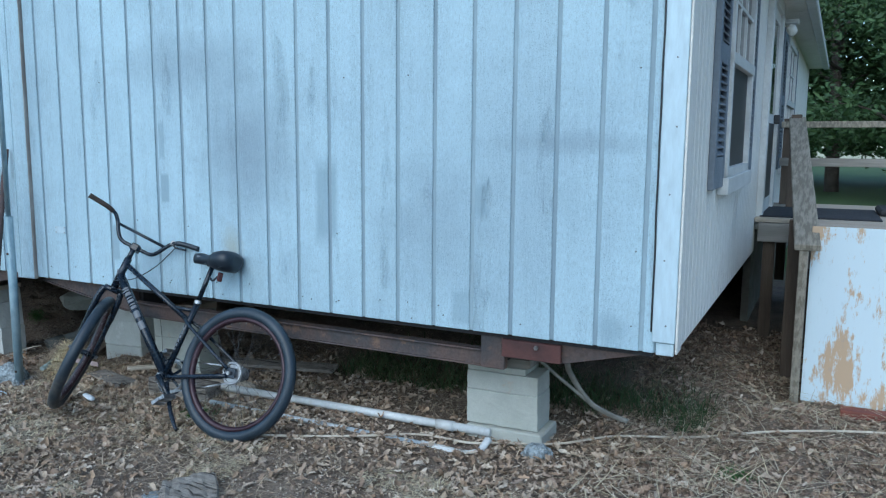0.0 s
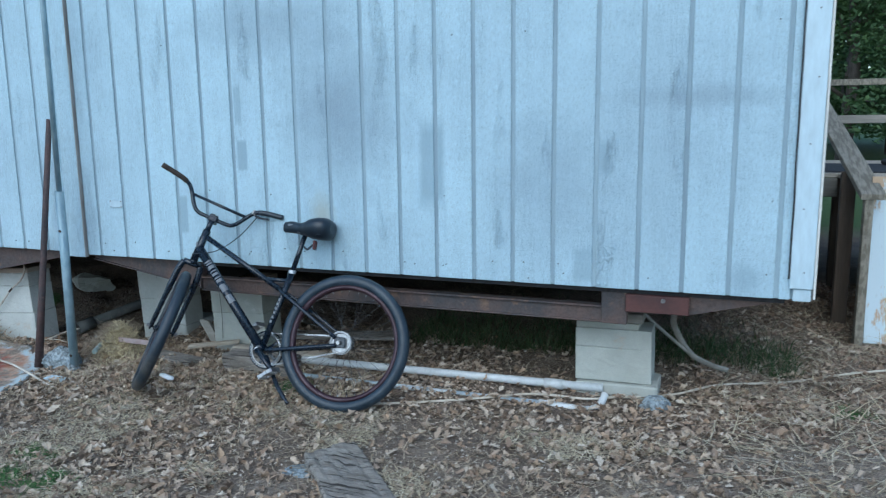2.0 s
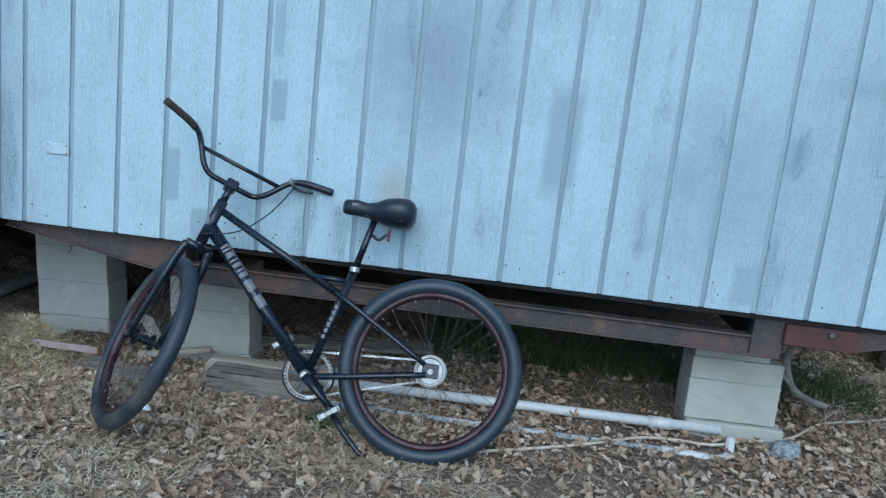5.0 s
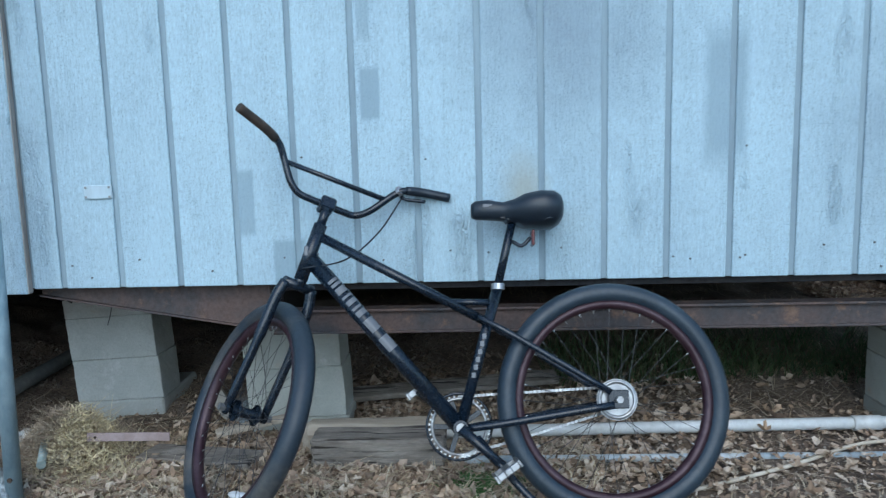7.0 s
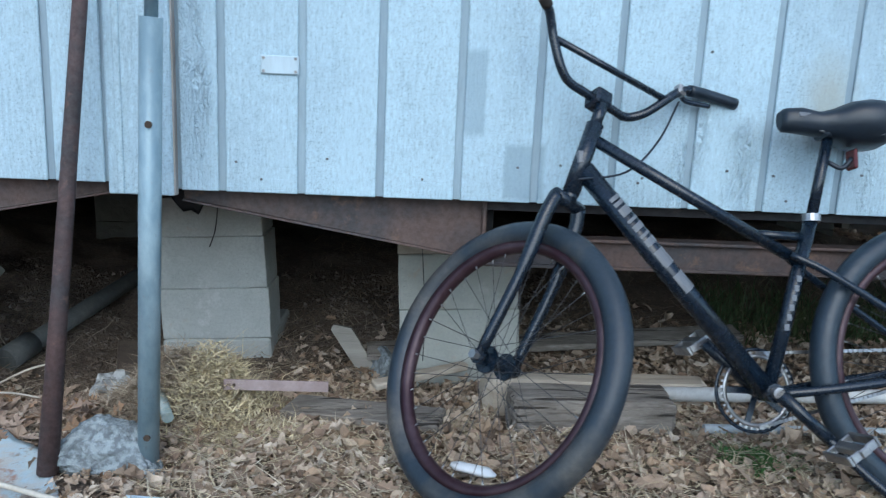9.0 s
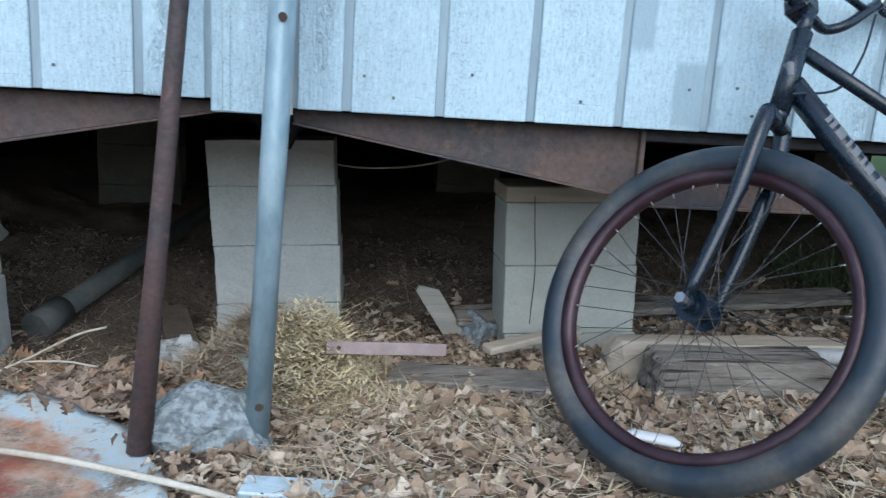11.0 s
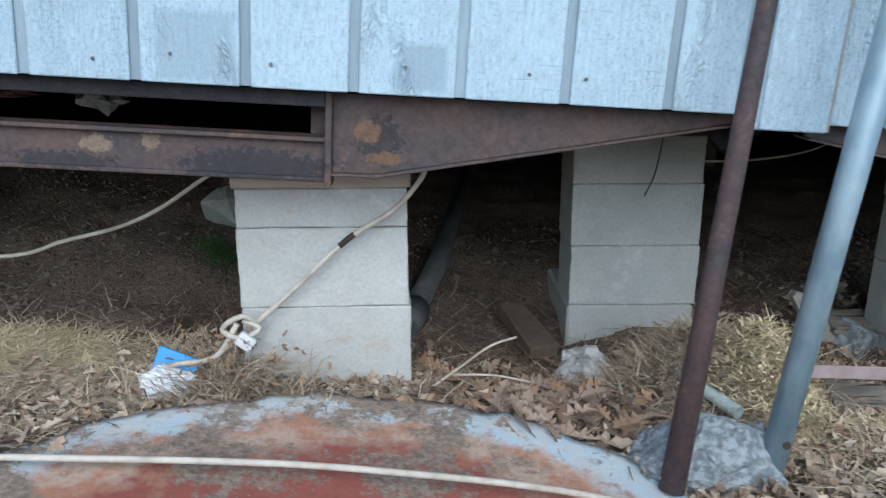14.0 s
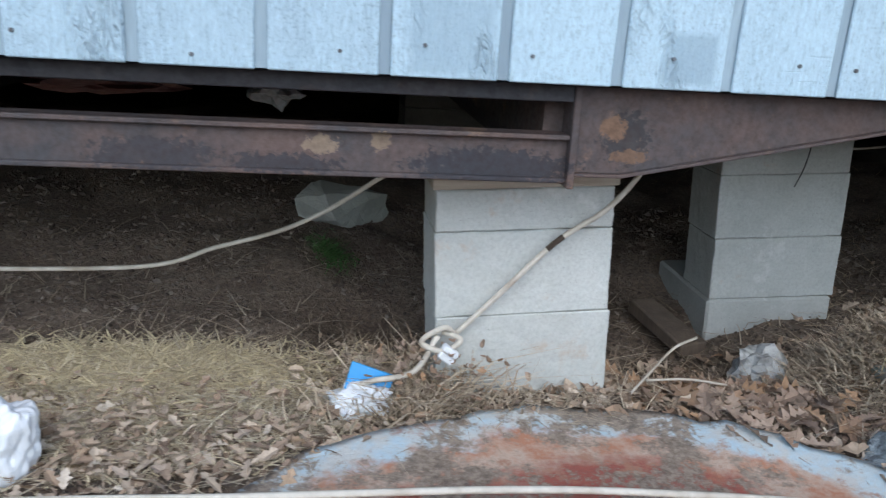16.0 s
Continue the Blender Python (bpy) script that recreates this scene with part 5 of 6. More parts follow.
part("strand", tube(bmesh.new(), cp, 0.0062, 8), M_ROPE, hang)
part("scorched_spot", tube(bmesh.new(), cp[20:23], 0.0070, 8), M_BURN, hang, "scorched dark spot")
part("knot", tube(bmesh.new(), smooth_path([(-5.27, 0.20, 0.175), (-5.30, 0.175, 0.20), (-5.345, 0.18, 0.165), (-5.30, 0.165, 0.15), (-5.26, 0.18, 0.17), (-5.30, 0.19, 0.185)], 6), 0.0064, 8), M_ROPE, hang)
part("tail", tube(bmesh.new(), smooth_path([(-5.31, 0.18, 0.18), (-5.36, 0.17, 0.10), (-5.46, 0.17, 0.075), (-5.55, 0.2, 0.02)], 6), 0.0064, 8), M_ROPE, hang)
for x, z in ((-5.30, 0.14), (-5.29, 0.155)):
    part("plug", new_box(-0.012, 0.028, -0.010, 0.010, -0.008, 0.008, 0.003, pose(x, 0.165, z, 0, 38, 10)), M_PLASTIC, hang, "small white plastic plug")
thing("cable", "pale cable slung under the floor", "cable", bm=tube(bmesh.new(), smooth_path([(-5.30, 0.36, 0.56), (-5.43, 0.40, 0.475), (-5.55, 0.44, 0.385), (-5.67, 0.47, 0.32), (-5.82, 0.49, 0.27), (-6.0, 0.5, 0.215), (-6.5, 0.5, 0.2)], 7), 0.0055, 8), material=M_ROPE)
thing("cable", "thin cable under the floor near the joint", "cable", bm=tube(bmesh.new(), smooth_path([(-4.1, 0.9, 0.52), (-3.95, 0.95, 0.50), (-3.75, 0.95, 0.52), (-3.6, 0.9, 0.58), (-3.5, 0.9, 0.7)], 6), 0.004, 6), material=M_ROPE)
drain = thing("drain_pipe", "old dark drain pipe running back under the floor", "pipe")
part("length", tube(bmesh.new(), [(-4.90, 0.68, 0.02), (-4.80, 1.1, 0.08), (-4.60, 2.4, 0.20)], 0.036, 16), M_ABS, drain)
part("collar", tube(bmesh.new(), [(-4.92, 0.62, 0.005), (-4.885, 0.74, 0.03)], 0.046, 16), M_ABS, drain)


# ---- the rusted sheet in front ----
def rusted_sheet():
    bm = bmesh.new()
    rows, n = [], 96
    for j, r in enumerate((0.0, 0.2, 0.4, 0.55, 0.68, 0.78, 0.86, 0.91, 0.94, 0.955, 0.95)):
        row = []
        for k in range(n):
            a = 2 * math.pi * k / n
            w = 1 + 0.035 * noise.noise((math.cos(a) * 2.2, math.sin(a) * 2.2, 1.0)) + (0.02 * noise.noise((math.cos(a) * 9, math.sin(a) * 9, 4.0)) if r > 0.7 else 0)
            x, y = r * w * math.cos(a), r * w * math.sin(a)
            z = 0.012 * (1 - (r / 0.95) ** 2.2) + 0.012 * noise.noise((x * 3, y * 3, 7.0)) + ((0.014 * noise.noise((math.cos(a) * 12, math.sin(a) * 12, 2.0)) + 0.016 * (r - 0.84) / 0.1) * (1.0 if y > 0 else 0.3) if r > 0.84 else 0)
            if j == 10:
                z -= 0.022
            row.append(bm.verts.new((x, y, z)))
        rows.append(row)
    for q, s2 in zip(rows, rows[1:]):
        for k in range(n):
            try:
                bm.faces.new((q[k], q[(k + 1) % n], s2[(k + 1) % n], s2[k])).smooth = True
            except ValueError:
                pass
    bmesh.ops.remove_doubles(bm, verts=bm.verts[:], dist=0.0005)
    r = bmesh.ops.solidify(bm, geom=bm.faces[:], thickness=0.004)
    return bm


thing("rusted_sheet", "round rusted metal lid with flaking pale blue paint", "metal sheet", m=pose(-5.06, -0.692, -0.002, 0.8, 0, 0) @ Matrix.Scale(0.865, 4), bm=rusted_sheet(), material=M_SHEET)

# ---- timber and scraps under the wall ----
def old_timber(x0, x1, y0, y1, z0, z1, bevel=0.012):
    """Squared timber with long drying cracks and worn arrises."""
    bm = new_box(x0, x1, y0, y1, z0, z1, bevel)
    bmesh.ops.subdivide_edges(bm, edges=[e for e in bm.edges if e.calc_length() > 0.05], cuts=13, use_grid_fill=True)
    for v in bm.verts:
        g = noise.noise((v.co.x * 3, v.co.y * 40, v.co.z * 55))
        v.co += Vector((0.012 * noise.noise((1, v.co.y * 30, v.co.z * 30)), 0.004 * g, 0.004 * g + 0.006 * noise.noise((v.co.x * 5, v.co.y * 5, 2))))
    return bm


thing("timber", "grey weathered squared timber lying behind the bicycle", "timber", m=pose(-2.98, 0.10, 0.03, 0, 0, 1), bm=old_timber(-0.22, 0.26, -0.05, 0.09, -0.07, 0.118), material=M_CRACKED)
thing("timber", "pale split log lying behind the grey timber", "timber", m=pose(-3.0, 0.27, 0.07, 0, 0, 0), bm=old_timber(-0.27, 0.46, -0.07, 0.06, -0.10, 0.068, 0.03), material=M_NEWWOOD)
thing("plank", "long grey board lying under the house", "board", m=pose(-3.2, 0.66, 0.105, 10, -3, 5), bm=rough_up(new_box(-0.45, 0.95, -0.05, 0.05, -0.012, 0.012, 0.004), 0.008, 5), material=M_CRACKED)
thing("split_stick", "pale split stick lying over the boards", "stick", bm=rough_up(plank((-3.61, 0.26, 0.105), (-3.31, 0.40, 0.125), 0.045, 0.022), 0.006, 14), material=M_NEWWOOD)
thing("stake", "pointed grey wooden stake leaning in the soil", "stake", m=pose(-3.63, 0.60, -0.01, -8, -33, 8), bm=plate_mesh([(-0.03, 0), (0.03, 0), (0.034, 0.19), (-0.012, 0.235), (-0.03, 0.225)], -0.012, 0.012), material=M_OLDWOOD)
strap = thing("metal_strap", "faded pink steel strap with a drilled end", "metal strap", m=pose(-4.034, 0.108, 0.145, 0, 1.5, 4))
part("strip", new_box(0, 0.30, -0.003, 0.003, -0.016, 0.016, 0.001), spotted("faded_red_strap", (0.42, 0.34, 0.34), (0.26, 0.19, 0.18), 9.0), strap)
part("hole", disc(bmesh.new(), 0.005, -0.0045, -0.002, 10, Matrix.Translation((0.03, 0, 0))), M_BURN, strap)
thing("wooden_slab", "half-buried grey slab of wood in the litter", "board", bm=rough_up(plank((-3.86, 0.21, 0.055), (-3.40, 0.07, 0.075), 0.13, 0.06), 0.012, 9), material=M_CRACKED)
thing("wooden_slab", "dark brown slab of bark leaning under the floor", "board", bm=rough_up(plank((-4.57, 0.86, 0.015), (-4.49, 0.63, -0.035), 0.095, 0.04), 0.010, 14), material=M_POST)
thing("painted_board", "white painted board scrap on the ground", "board", m=pose(-3.97, -0.355, 0.014, 0, 1, -5), bm=rough_up(new_box(-0.20, 0.22, -0.035, 0.035, -0.01, 0.01, 0.003), 0.004, 9), material=M_TRIM)
thing("plastic_tube", "flattened white plastic tube among the leaves", "litter", m=pose(-3.34, -0.27, 0.092, 0, 8, -15), bm=tube(bmesh.new(), [(-0.055, 0, 0), (-0.04, 0, 0), (0.04, 0, 0.004), (0.06, 0, 0.002)], [0.008, 0.019, 0.021, 0.006], 10, flat=0.5), material=M_PLASTIC)
wrap = thing("plastic_wrapper", "crumpled white wrapper with a bright blue flap", "litter", m=pose(-5.47, 0.17, 0.03))
part("bag", lump(0.062, 0.045, 0.04, 0.4, 2.0, 4.0, 4), M_PLASTIC, wrap)
part("flap", rough_up(new_box(-0.045, 0.05, -0.012, 0.0, 0.018, 0.075, 0.002, pose(0, 0, 0, -25, 18, 0)), 0.008, 20), M_BLUE, wrap, "bright blue flap")
thing("plastic_jug", "white plastic jug lying in the dry grass", "container", m=pose(-6.12, -0.04, 0.05, 0, 20, 0), bm=lump(0.07, 0.06, 0.10, 0.25, 1.5, 12.0, 5), material=M_PLASTIC)
thing("plastic_bag", "crumpled clear plastic caught above the channel", "litter", m=pose(-5.67, 0.40, 0.665), bm=lump(0.055, 0.04, 0.035, 0.7, 2.3, 2.0), material=M_CLEAR)
thing("red_cloth", "folded reddish cloth lying on the channel", "litter", m=pose(-6.05, 0.5, 0.65), bm=lump(0.16, 0.06, 0.025, 0.5, 2.0, 9.0), material=M_REDSTEEL)


def rag():
    bm = bmesh.new()
    n = 9
    g = [[bm.verts.new((-0.11 + 0.20 * i / n, 0.02 * noise.noise((i, j, 0.5)), -(0.02 + 0.115 * j / 6 * max(0.15, 1 - abs(i - 5) / 5.5 + 0.35 * noise.noise((i * 0.9, 3.0, 1)))))) for i in range(n + 1)] for j in range(7)]
    for j in range(6):
        for i in range(n):
            bm.faces.new((g[j][i], g[j][i + 1], g[j + 1][i + 1], g[j + 1][i])).smooth = True
    bmesh.ops.solidify(bm, geom=bm.faces[:], thickness=0.003)
    return bm


thing("twig", "pale bent twig lying between the piers", "twig", bm=tube(bmesh.new(), smooth_path([(-4.86, 0.20, 0.02), (-4.78, 0.27, 0.05), (-4.70, 0.33, 0.085), (-4.63, 0.36, 0.10)], 5), 0.0035, 6), material=M_ROPE)
thing("twig", "pale forked twig on the leaves", "twig", bm=tube(bmesh.new(), smooth_path([(-4.80, 0.245, 0.04), (-4.70, 0.24, 0.045), (-4.61, 0.22, 0.04)], 5), 0.003, 6), material=M_ROPE)
thing("wire", "thin black wire hanging down the block pier", "wire", bm=tube(bmesh.new(), smooth_path([(-4.19, 0.715, 0.66), (-4.195, 0.712, 0.56), (-4.205, 0.712, 0.48), (-4.225, 0.712, 0.42)], 5), 0.0020, 6), material=M_BLACKRAG)
thing("wire", "thin black wire hanging down the block pier", "wire", bm=tube(bmesh.new(), smooth_path([(-3.47, 0.422, 0.50), (-3.462, 0.422, 0.40), (-3.452, 0.420, 0.28), (-3.455, 0.420, 0.12)], 5), 0.0014, 6), material=M_BLACKRAG)
thing("plastic_sheet", "torn black plastic sheet hanging below the joint", "plastic sheet", m=pose(-4.17, 0.30, 0.735), bm=rag(), material=M_BLACKRAG)
thing("broken_block", "broken grey concrete block on the soil under the house", "block", m=pose(-5.50, 1.38, ground_z(-5.5, 1.38) + 0.045, 0, 10, 8), bm=rough_up(broken_lump(0.2, 0.12, 0.12, 9, 12, 4, 0.003), 0.012, 9), material=M_BLOCK2)
thing("broken_block", "corner of a concrete block half sunk in the soil", "block", m=pose(-3.55, 0.60, 0.03, 10, 20, 30), bm=rough_up(new_box(-0.07, 0.07, -0.06, 0.06, -0.06, 0.05, 0.01), 0.010, 11), material=M_CONC)


# ---- trees beyond the porch ----
def tree(x, y, h, spread, seed, leaves=7000):
    r = random.Random(seed)
    ob = thing("tree", "broad dark green tree behind the lawn", "tree", group="trees behind the lawn", m=Matrix.Translation((x, y, ground_z(x, y))))
    bm = bmesh.new()
    top = Vector((r.uniform(-0.5, 0.5), r.uniform(-0.5, 0.5), h * 0.8))
    trunk = smooth_path([(0, 0, -0.2), (r.uniform(-0.2, 0.2), r.uniform(-0.2, 0.2), h * 0.3), (r.uniform(-0.4, 0.4), 0, h * 0.55), top], 5)
    tube(bm, trunk, [0.22 * (1 - 0.85 * i / (len(trunk) - 1)) for i in range(len(trunk))], 10)
    tips = []
    for k in range(16):
        a, z = r.uniform(0, 6.28), h * r.uniform(0.10, 0.75)
        s = Vector((0, 0, z))
        ln = spread * r.uniform(0.6, 1.0) * (1.15 - z / h * 0.7)
        e = s + Vector((math.cos(a) * ln, math.sin(a) * ln, h * r.uniform(0.02, 0.16)))
        mid = s.lerp(e, 0.5) + Vector((0, 0, 0.25))
        tube(bm, smooth_path([s, mid, e], 4), [0.07, 0.06, 0.055, 0.05, 0.04, 0.03, 0.025, 0.02, 0.012], 6)
        for t in (0.45, 0.65, 0.85, 1.0):
            tips.append(s.lerp(e, t))
    tips.append(top)
    part("trunk", bm, M_BARK, ob)
    verts, faces = [], []
    for _ in range(leaves):
        c = r.choice(tips) + Vector((r.gauss(0, 0.45), r.gauss(0, 0.45), r.gauss(0, 0.33)))
        if c.z < 0.3:
            continue
        u = Vector((r.gauss(0, 1), r.gauss(0, 1), r.gauss(0, 0.6))).normalized()
        v = u.cross(Vector((r.gauss(0, 1), r.gauss(0, 1), r.gauss(0, 1)))).normalized()
        s = r.uniform(0.06, 0.13)
        i = len(verts)
        verts += [c - u * s, c + v * s * 0.45, c + u * s, c - v * s * 0.45]
        faces.append((i, i + 1, i + 2, i + 3))
    me = bpy.data.meshes.new("crown")
    me.from_pydata([tuple(q) for q in verts], [], faces)
    me.materials.append(M_FOLIAGE)
    part("crown", me, M_FOLIAGE, ob)
    return ob


first = tree(2.6, 21.0, 8.5, 3.2, 11, 9000)
second = tree(-1.5, 24.0, 9.5, 3.6, 12, 9000)
k = 0
for x, y, s in ((6.2, 23.0, 1.0), (9.5, 20.0, 1.05), (5.0, 27.5, 1.2), (0.8, 28.0, 1.2), (12.5, 25.0, 1.1), (-4.5, 29.0, 1.2), (4.2, 19.0, 0.75), (8.0, 29.0, 1.3)):
    k += 1
    copy_thing(first if k % 2 else second, Matrix.Translation((x, y, ground_z(x, y))) @ Matrix.Rotation(k * 1.3, 4, "Z") @ Matrix.Scale(s, 4))


def far_woods():
    """The dense edge of the wood behind the single trees, and an unseen belt added against low light."""
    r = random.Random(77)
    verts, faces = [], []
    for k in range(60000):
        x, y = r.uniform(-26, 34), r.uniform(30, 40)
        z = r.uniform(0.1, 1.0) ** 0.9 * (12 + 3 * noise.noise((x * 0.3, 1, 1)))
        # every third leaf: unseen low belt behind the camera, added to block low skylight
        if k % 3 == 2:
            x, y, z = r.uniform(-42, 36), r.uniform(-36, -28), z * 0.42
        c = Vector((x, y, z))
        u = Vector((r.gauss(0, 1), r.gauss(0, 1), r.gauss(0, 0.6))).normalized()
        v = u.cross(Vector((r.gauss(0, 1), r.gauss(0, 1), r.gauss(0, 1)))).normalized()
        s = r.uniform(0.2, 0.42)
        i = len(verts)
        verts += [c - u * s, c + v * s * 0.6, c + u * s, c - v * s * 0.6]
        faces.append((i, i + 1, i + 2, i + 3))
    me = bpy.data.meshes.new("far_woods")
    me.from_pydata([tuple(q) for q in verts], [], faces)
    me.materials.append(M_FOLIAGE)
    return tagged(new("far_woods", me), "dense dark green edge of a wood, with an unseen belt added to block low light", "woods", kind="stuff")


far_woods()


# ---- ground litter: leaves, dry grass, straw, weeds ----
def scatter(name, label, mat, count, place, shape, seed):
    """Many small pieces as one mesh; place() gives (x, y, lift) or None."""
    r = random.Random(seed)
    verts, faces = [], []
    made = 0
    while made < count:
        p = place(r)
        made += 1
        if p is None:
            continue
        x, y, lift = p
        if (x + 5.06) ** 2 + (y + 0.69) ** 2 < 0.62 or (-3.23 < x < -2.7 and 0.02 < y < 0.36):
            continue
        shape(r, Vector((x, y, ground_z(x, y) + lift)), verts, faces)
    me = bpy.data.meshes.new(name)
    me.from_pydata([tuple(v) for v in verts], [], faces)
    me.materials.append(mat)
    return tagged(new(name, me), label, name.replace("_", " "), kind="stuff")


def leaf_shape(size=(0.010, 0.040), curl=0.8):
    def make(r, p, verts, faces):
        s = size[0] + (size[1] - size[0]) * r.random() ** 1.7
        m = Euler((r.gauss(0, 0.5), r.gauss(0, 0.5), r.uniform(0, 6.28))).to_matrix()
        c = r.uniform(0.1, curl) * s
        outline = [(-1.0, 0.0), (-0.6, 0.36), (-0.2, 0.42), (0.15, 0.58), (0.5, 0.36), (1.0, 0.05), (0.55, -0.38), (0.1, -0.56), (-0.2, -0.40), (-0.65, -0.34)]
        i = len(verts)
        for a, b in outline:
            a2, b2 = a * r.uniform(0.85, 1.12), b * r.uniform(0.8, 1.2)
            verts.append(p + m @ Vector((a2 * s, b2 * s, c * (b2 * b2 * 3.0 + a2 * a2 * 0.5) + 0.2 * c * r.uniform(-1, 1))))
        verts.append(p + m @ Vector((0, 0, 0)))
        for k in range(10):
            faces.append((i + k, i + (k + 1) % 10, i + 10))
    return make


def oak_shape(size, plain=False):
    """A lobed oak leaf, folded a little along its rib."""
    def make(r, p, verts, faces):
        s = size[0] + (size[1] - size[0]) * r.random() ** 1.4
        m = Euler((r.gauss(0, 0.35), r.gauss(0, 0.35), r.uniform(0, 6.28))).to_matrix()
        fold, arch = r.uniform(0.1, 0.7), r.uniform(-0.35, 0.5)
        half = [(-1.0, 0.04), (-0.78, 0.16), (-0.6, 0.40), (-0.45, 0.16), (-0.2, 0.56), (0.0, 0.20), (0.25, 0.60), (0.45, 0.22), (0.68, 0.42), (0.75, 0.16), (1.0, 0.05)]
        if plain:
            half = [(-1.0, 0.04), (-0.62, 0.40), (-0.4, 0.22), (-0.1, 0.58), (0.15, 0.28), (0.5, 0.46), (1.0, 0.05)]
        i = len(verts)
        for a, b in half:
            b2 = b * r.uniform(0.8, 1.2)
            for w in (b2, 0.0, -b2 * r.uniform(0.85, 1.1)):
                verts.append(p + m @ Vector((a * s, w * s, s * (abs(w) * fold + arch * (0.5 - a * a) * 0.5))))
        for k in range(len(half) - 1):
            q = i + 3 * k
            faces.extend([(q, q + 1, q + 4, q + 3), (q + 1, q + 2, q + 5, q + 4)])
    return make


def mixed_shape(size):
    """Lobed, oval and crumbled leaves together."""
    kinds = [oak_shape(size, True), leaf_shape(size, 1.1), leaf_shape((size[0] * 0.6, size[1] * 0.6), 1.6)]
    return lambda r, p, verts, faces: r.choice(kinds)(r, p, verts, faces)


def blade_shape(length=(0.05, 0.14), width=0.0022, lie=0.85, bend=0.4):
    def make(r, p, verts, faces):
        ln = r.uniform(*length)
        a = r.uniform(0, 6.28)
        up = (1 - lie) + r.uniform(-0.05, 0.12)
        d = Vector((math.cos(a), math.sin(a), 0))
        n = Vector((-d.y, d.x, 0)) * width * r.uniform(0.6, 1.4)
        side = Vector((-d.y, d.x, 0)) * ln * r.uniform(-bend, bend)
        i = len(verts)
        for t in (0.0, 0.5, 1.0):
            q = p + d * (ln * t * (lie + 0.1)) + side * t * t + Vector((0, 0, ln * up * t - (ln * 0.25 * t * t if lie < 0.6 else 0)))
            w = n * (1 - 0.75 * t)
            verts.extend([q - w, q + w])
        faces.extend([(i, i + 1, i + 3, i + 2), (i + 2, i + 3, i + 5, i + 4)])
    return make


def heap(cx, cy, sx, sy, h):
    """Places over a low mound."""
    def place(r):
        x, y = r.gauss(cx, sx), r.gauss(cy, sy)
        return x, y, r.random() ** 0.7 * h * math.exp(-((x - cx) / sx) ** 2 * 0.5 - ((y - cy) / sy) ** 2 * 0.5)
    return place


def leafy(r):
    x, y = r.uniform(-5.6, 1.2), r.uniform(-2.2, 1.0) if r.random() < 0.85 else r.uniform(1.0, 3.6)
    d = 0.5 + 0.9 * noise.noise((x * 0.9, y * 0.9, 9.0))
    w = math.exp(-((x + 3.0) / 1.3) ** 2 - ((y + 0.05) / 0.55) ** 2) * 1.3 + 0.42 + 0.3 * math.exp(-((x + 4.5) / 0.5) ** 2 - ((y - 0.45) / 0.35) ** 2)
    if x < -4.2 and y < 0.15 and (x + 5.06) ** 2 + (y + 0.69) ** 2 < 0.66:
        return None
    if x < -4.3 and y > 0.42:
        w *= max(0.0, 1 - (y - 0.42) / 0.3) * (0.25 if x < -5.25 else 0.7)
    if x > -0.35 and y > 0.1:
        w = 0.75
    elif y > 0.75:
        w *= max(0.0, 1 - (y - 0.75) / 0.5)
    return (x, y, r.uniform(0.002, 0.022)) if r.random() < w * max(0.15, d) else None


M_OAK = islands("oak_leaves", [(0.22, 0.15, 0.11), (0.32, 0.23, 0.17), (0.40, 0.305, 0.235), (0.15, 0.105, 0.08), (0.44, 0.27, 0.15), (0.28, 0.195, 0.145)])
scatter("dead_leaves", "brown fallen leaves scattered over the soil", M_LEAF, 140000, leafy, mixed_shape((0.007, 0.033)), 1)
scatter("dry_grass", "straw and stalks caught in the leaf drift", M_STRAW, 2600, lambda r: (r.uniform(-4.1, -2.2), r.gauss(-0.10, 0.25), r.uniform(0.005, 0.035)), blade_shape((0.03, 0.13), 0.0019, 0.85, 0.6), 21)
scatter("leaf_pile", "deep drift of dry brown leaves below the bicycle", M_LEAF, 4200, lambda r: (r.uniform(-3.95, -2.2), r.gauss(-0.08, 0.26), r.uniform(0.0, 0.03)), mixed_shape((0.010, 0.040)), 2)
scatter("leaf_pile", "large curled brown oak leaves beside the block pier", M_OAK, 420, lambda r: (r.gauss(-4.56, 0.14), r.gauss(0.24, 0.12), r.uniform(0.0, 0.035)), oak_shape((0.022, 0.05)), 3)


def strawy(r):
    x, y = r.uniform(-4.2, 2.2), r.uniform(-2.6, 2.4)
    d = 0.5 + noise.noise((x * 1.3, y * 1.3, 3.0))
    w = 0.5 if y < -0.25 else 0.25
    if x > -0.3 and y > 0.0:
        w = 0.32
    if x > 0.0 and -0.7 < y < 0.6:
        w *= 0.6
    return (x, y, r.uniform(0.0, 0.012)) if r.random() < w * max(0.1, d) else None


scatter("dry_grass", "short dead tan grass lying over the soil", M_DULLGRASS, 130000, strawy, blade_shape((0.03, 0.12), 0.0021, 0.82), 4)


def matted(r):
    x, y = r.uniform(-4.0, 1.2), r.uniform(-2.4, -0.35)
    return (x, y, r.uniform(0.002, 0.016)) if noise.noise((x * 1.6, y * 1.9, 21.0)) + 0.35 * noise.noise((x * 5, y * 5, 2.0)) > 0.10 else None


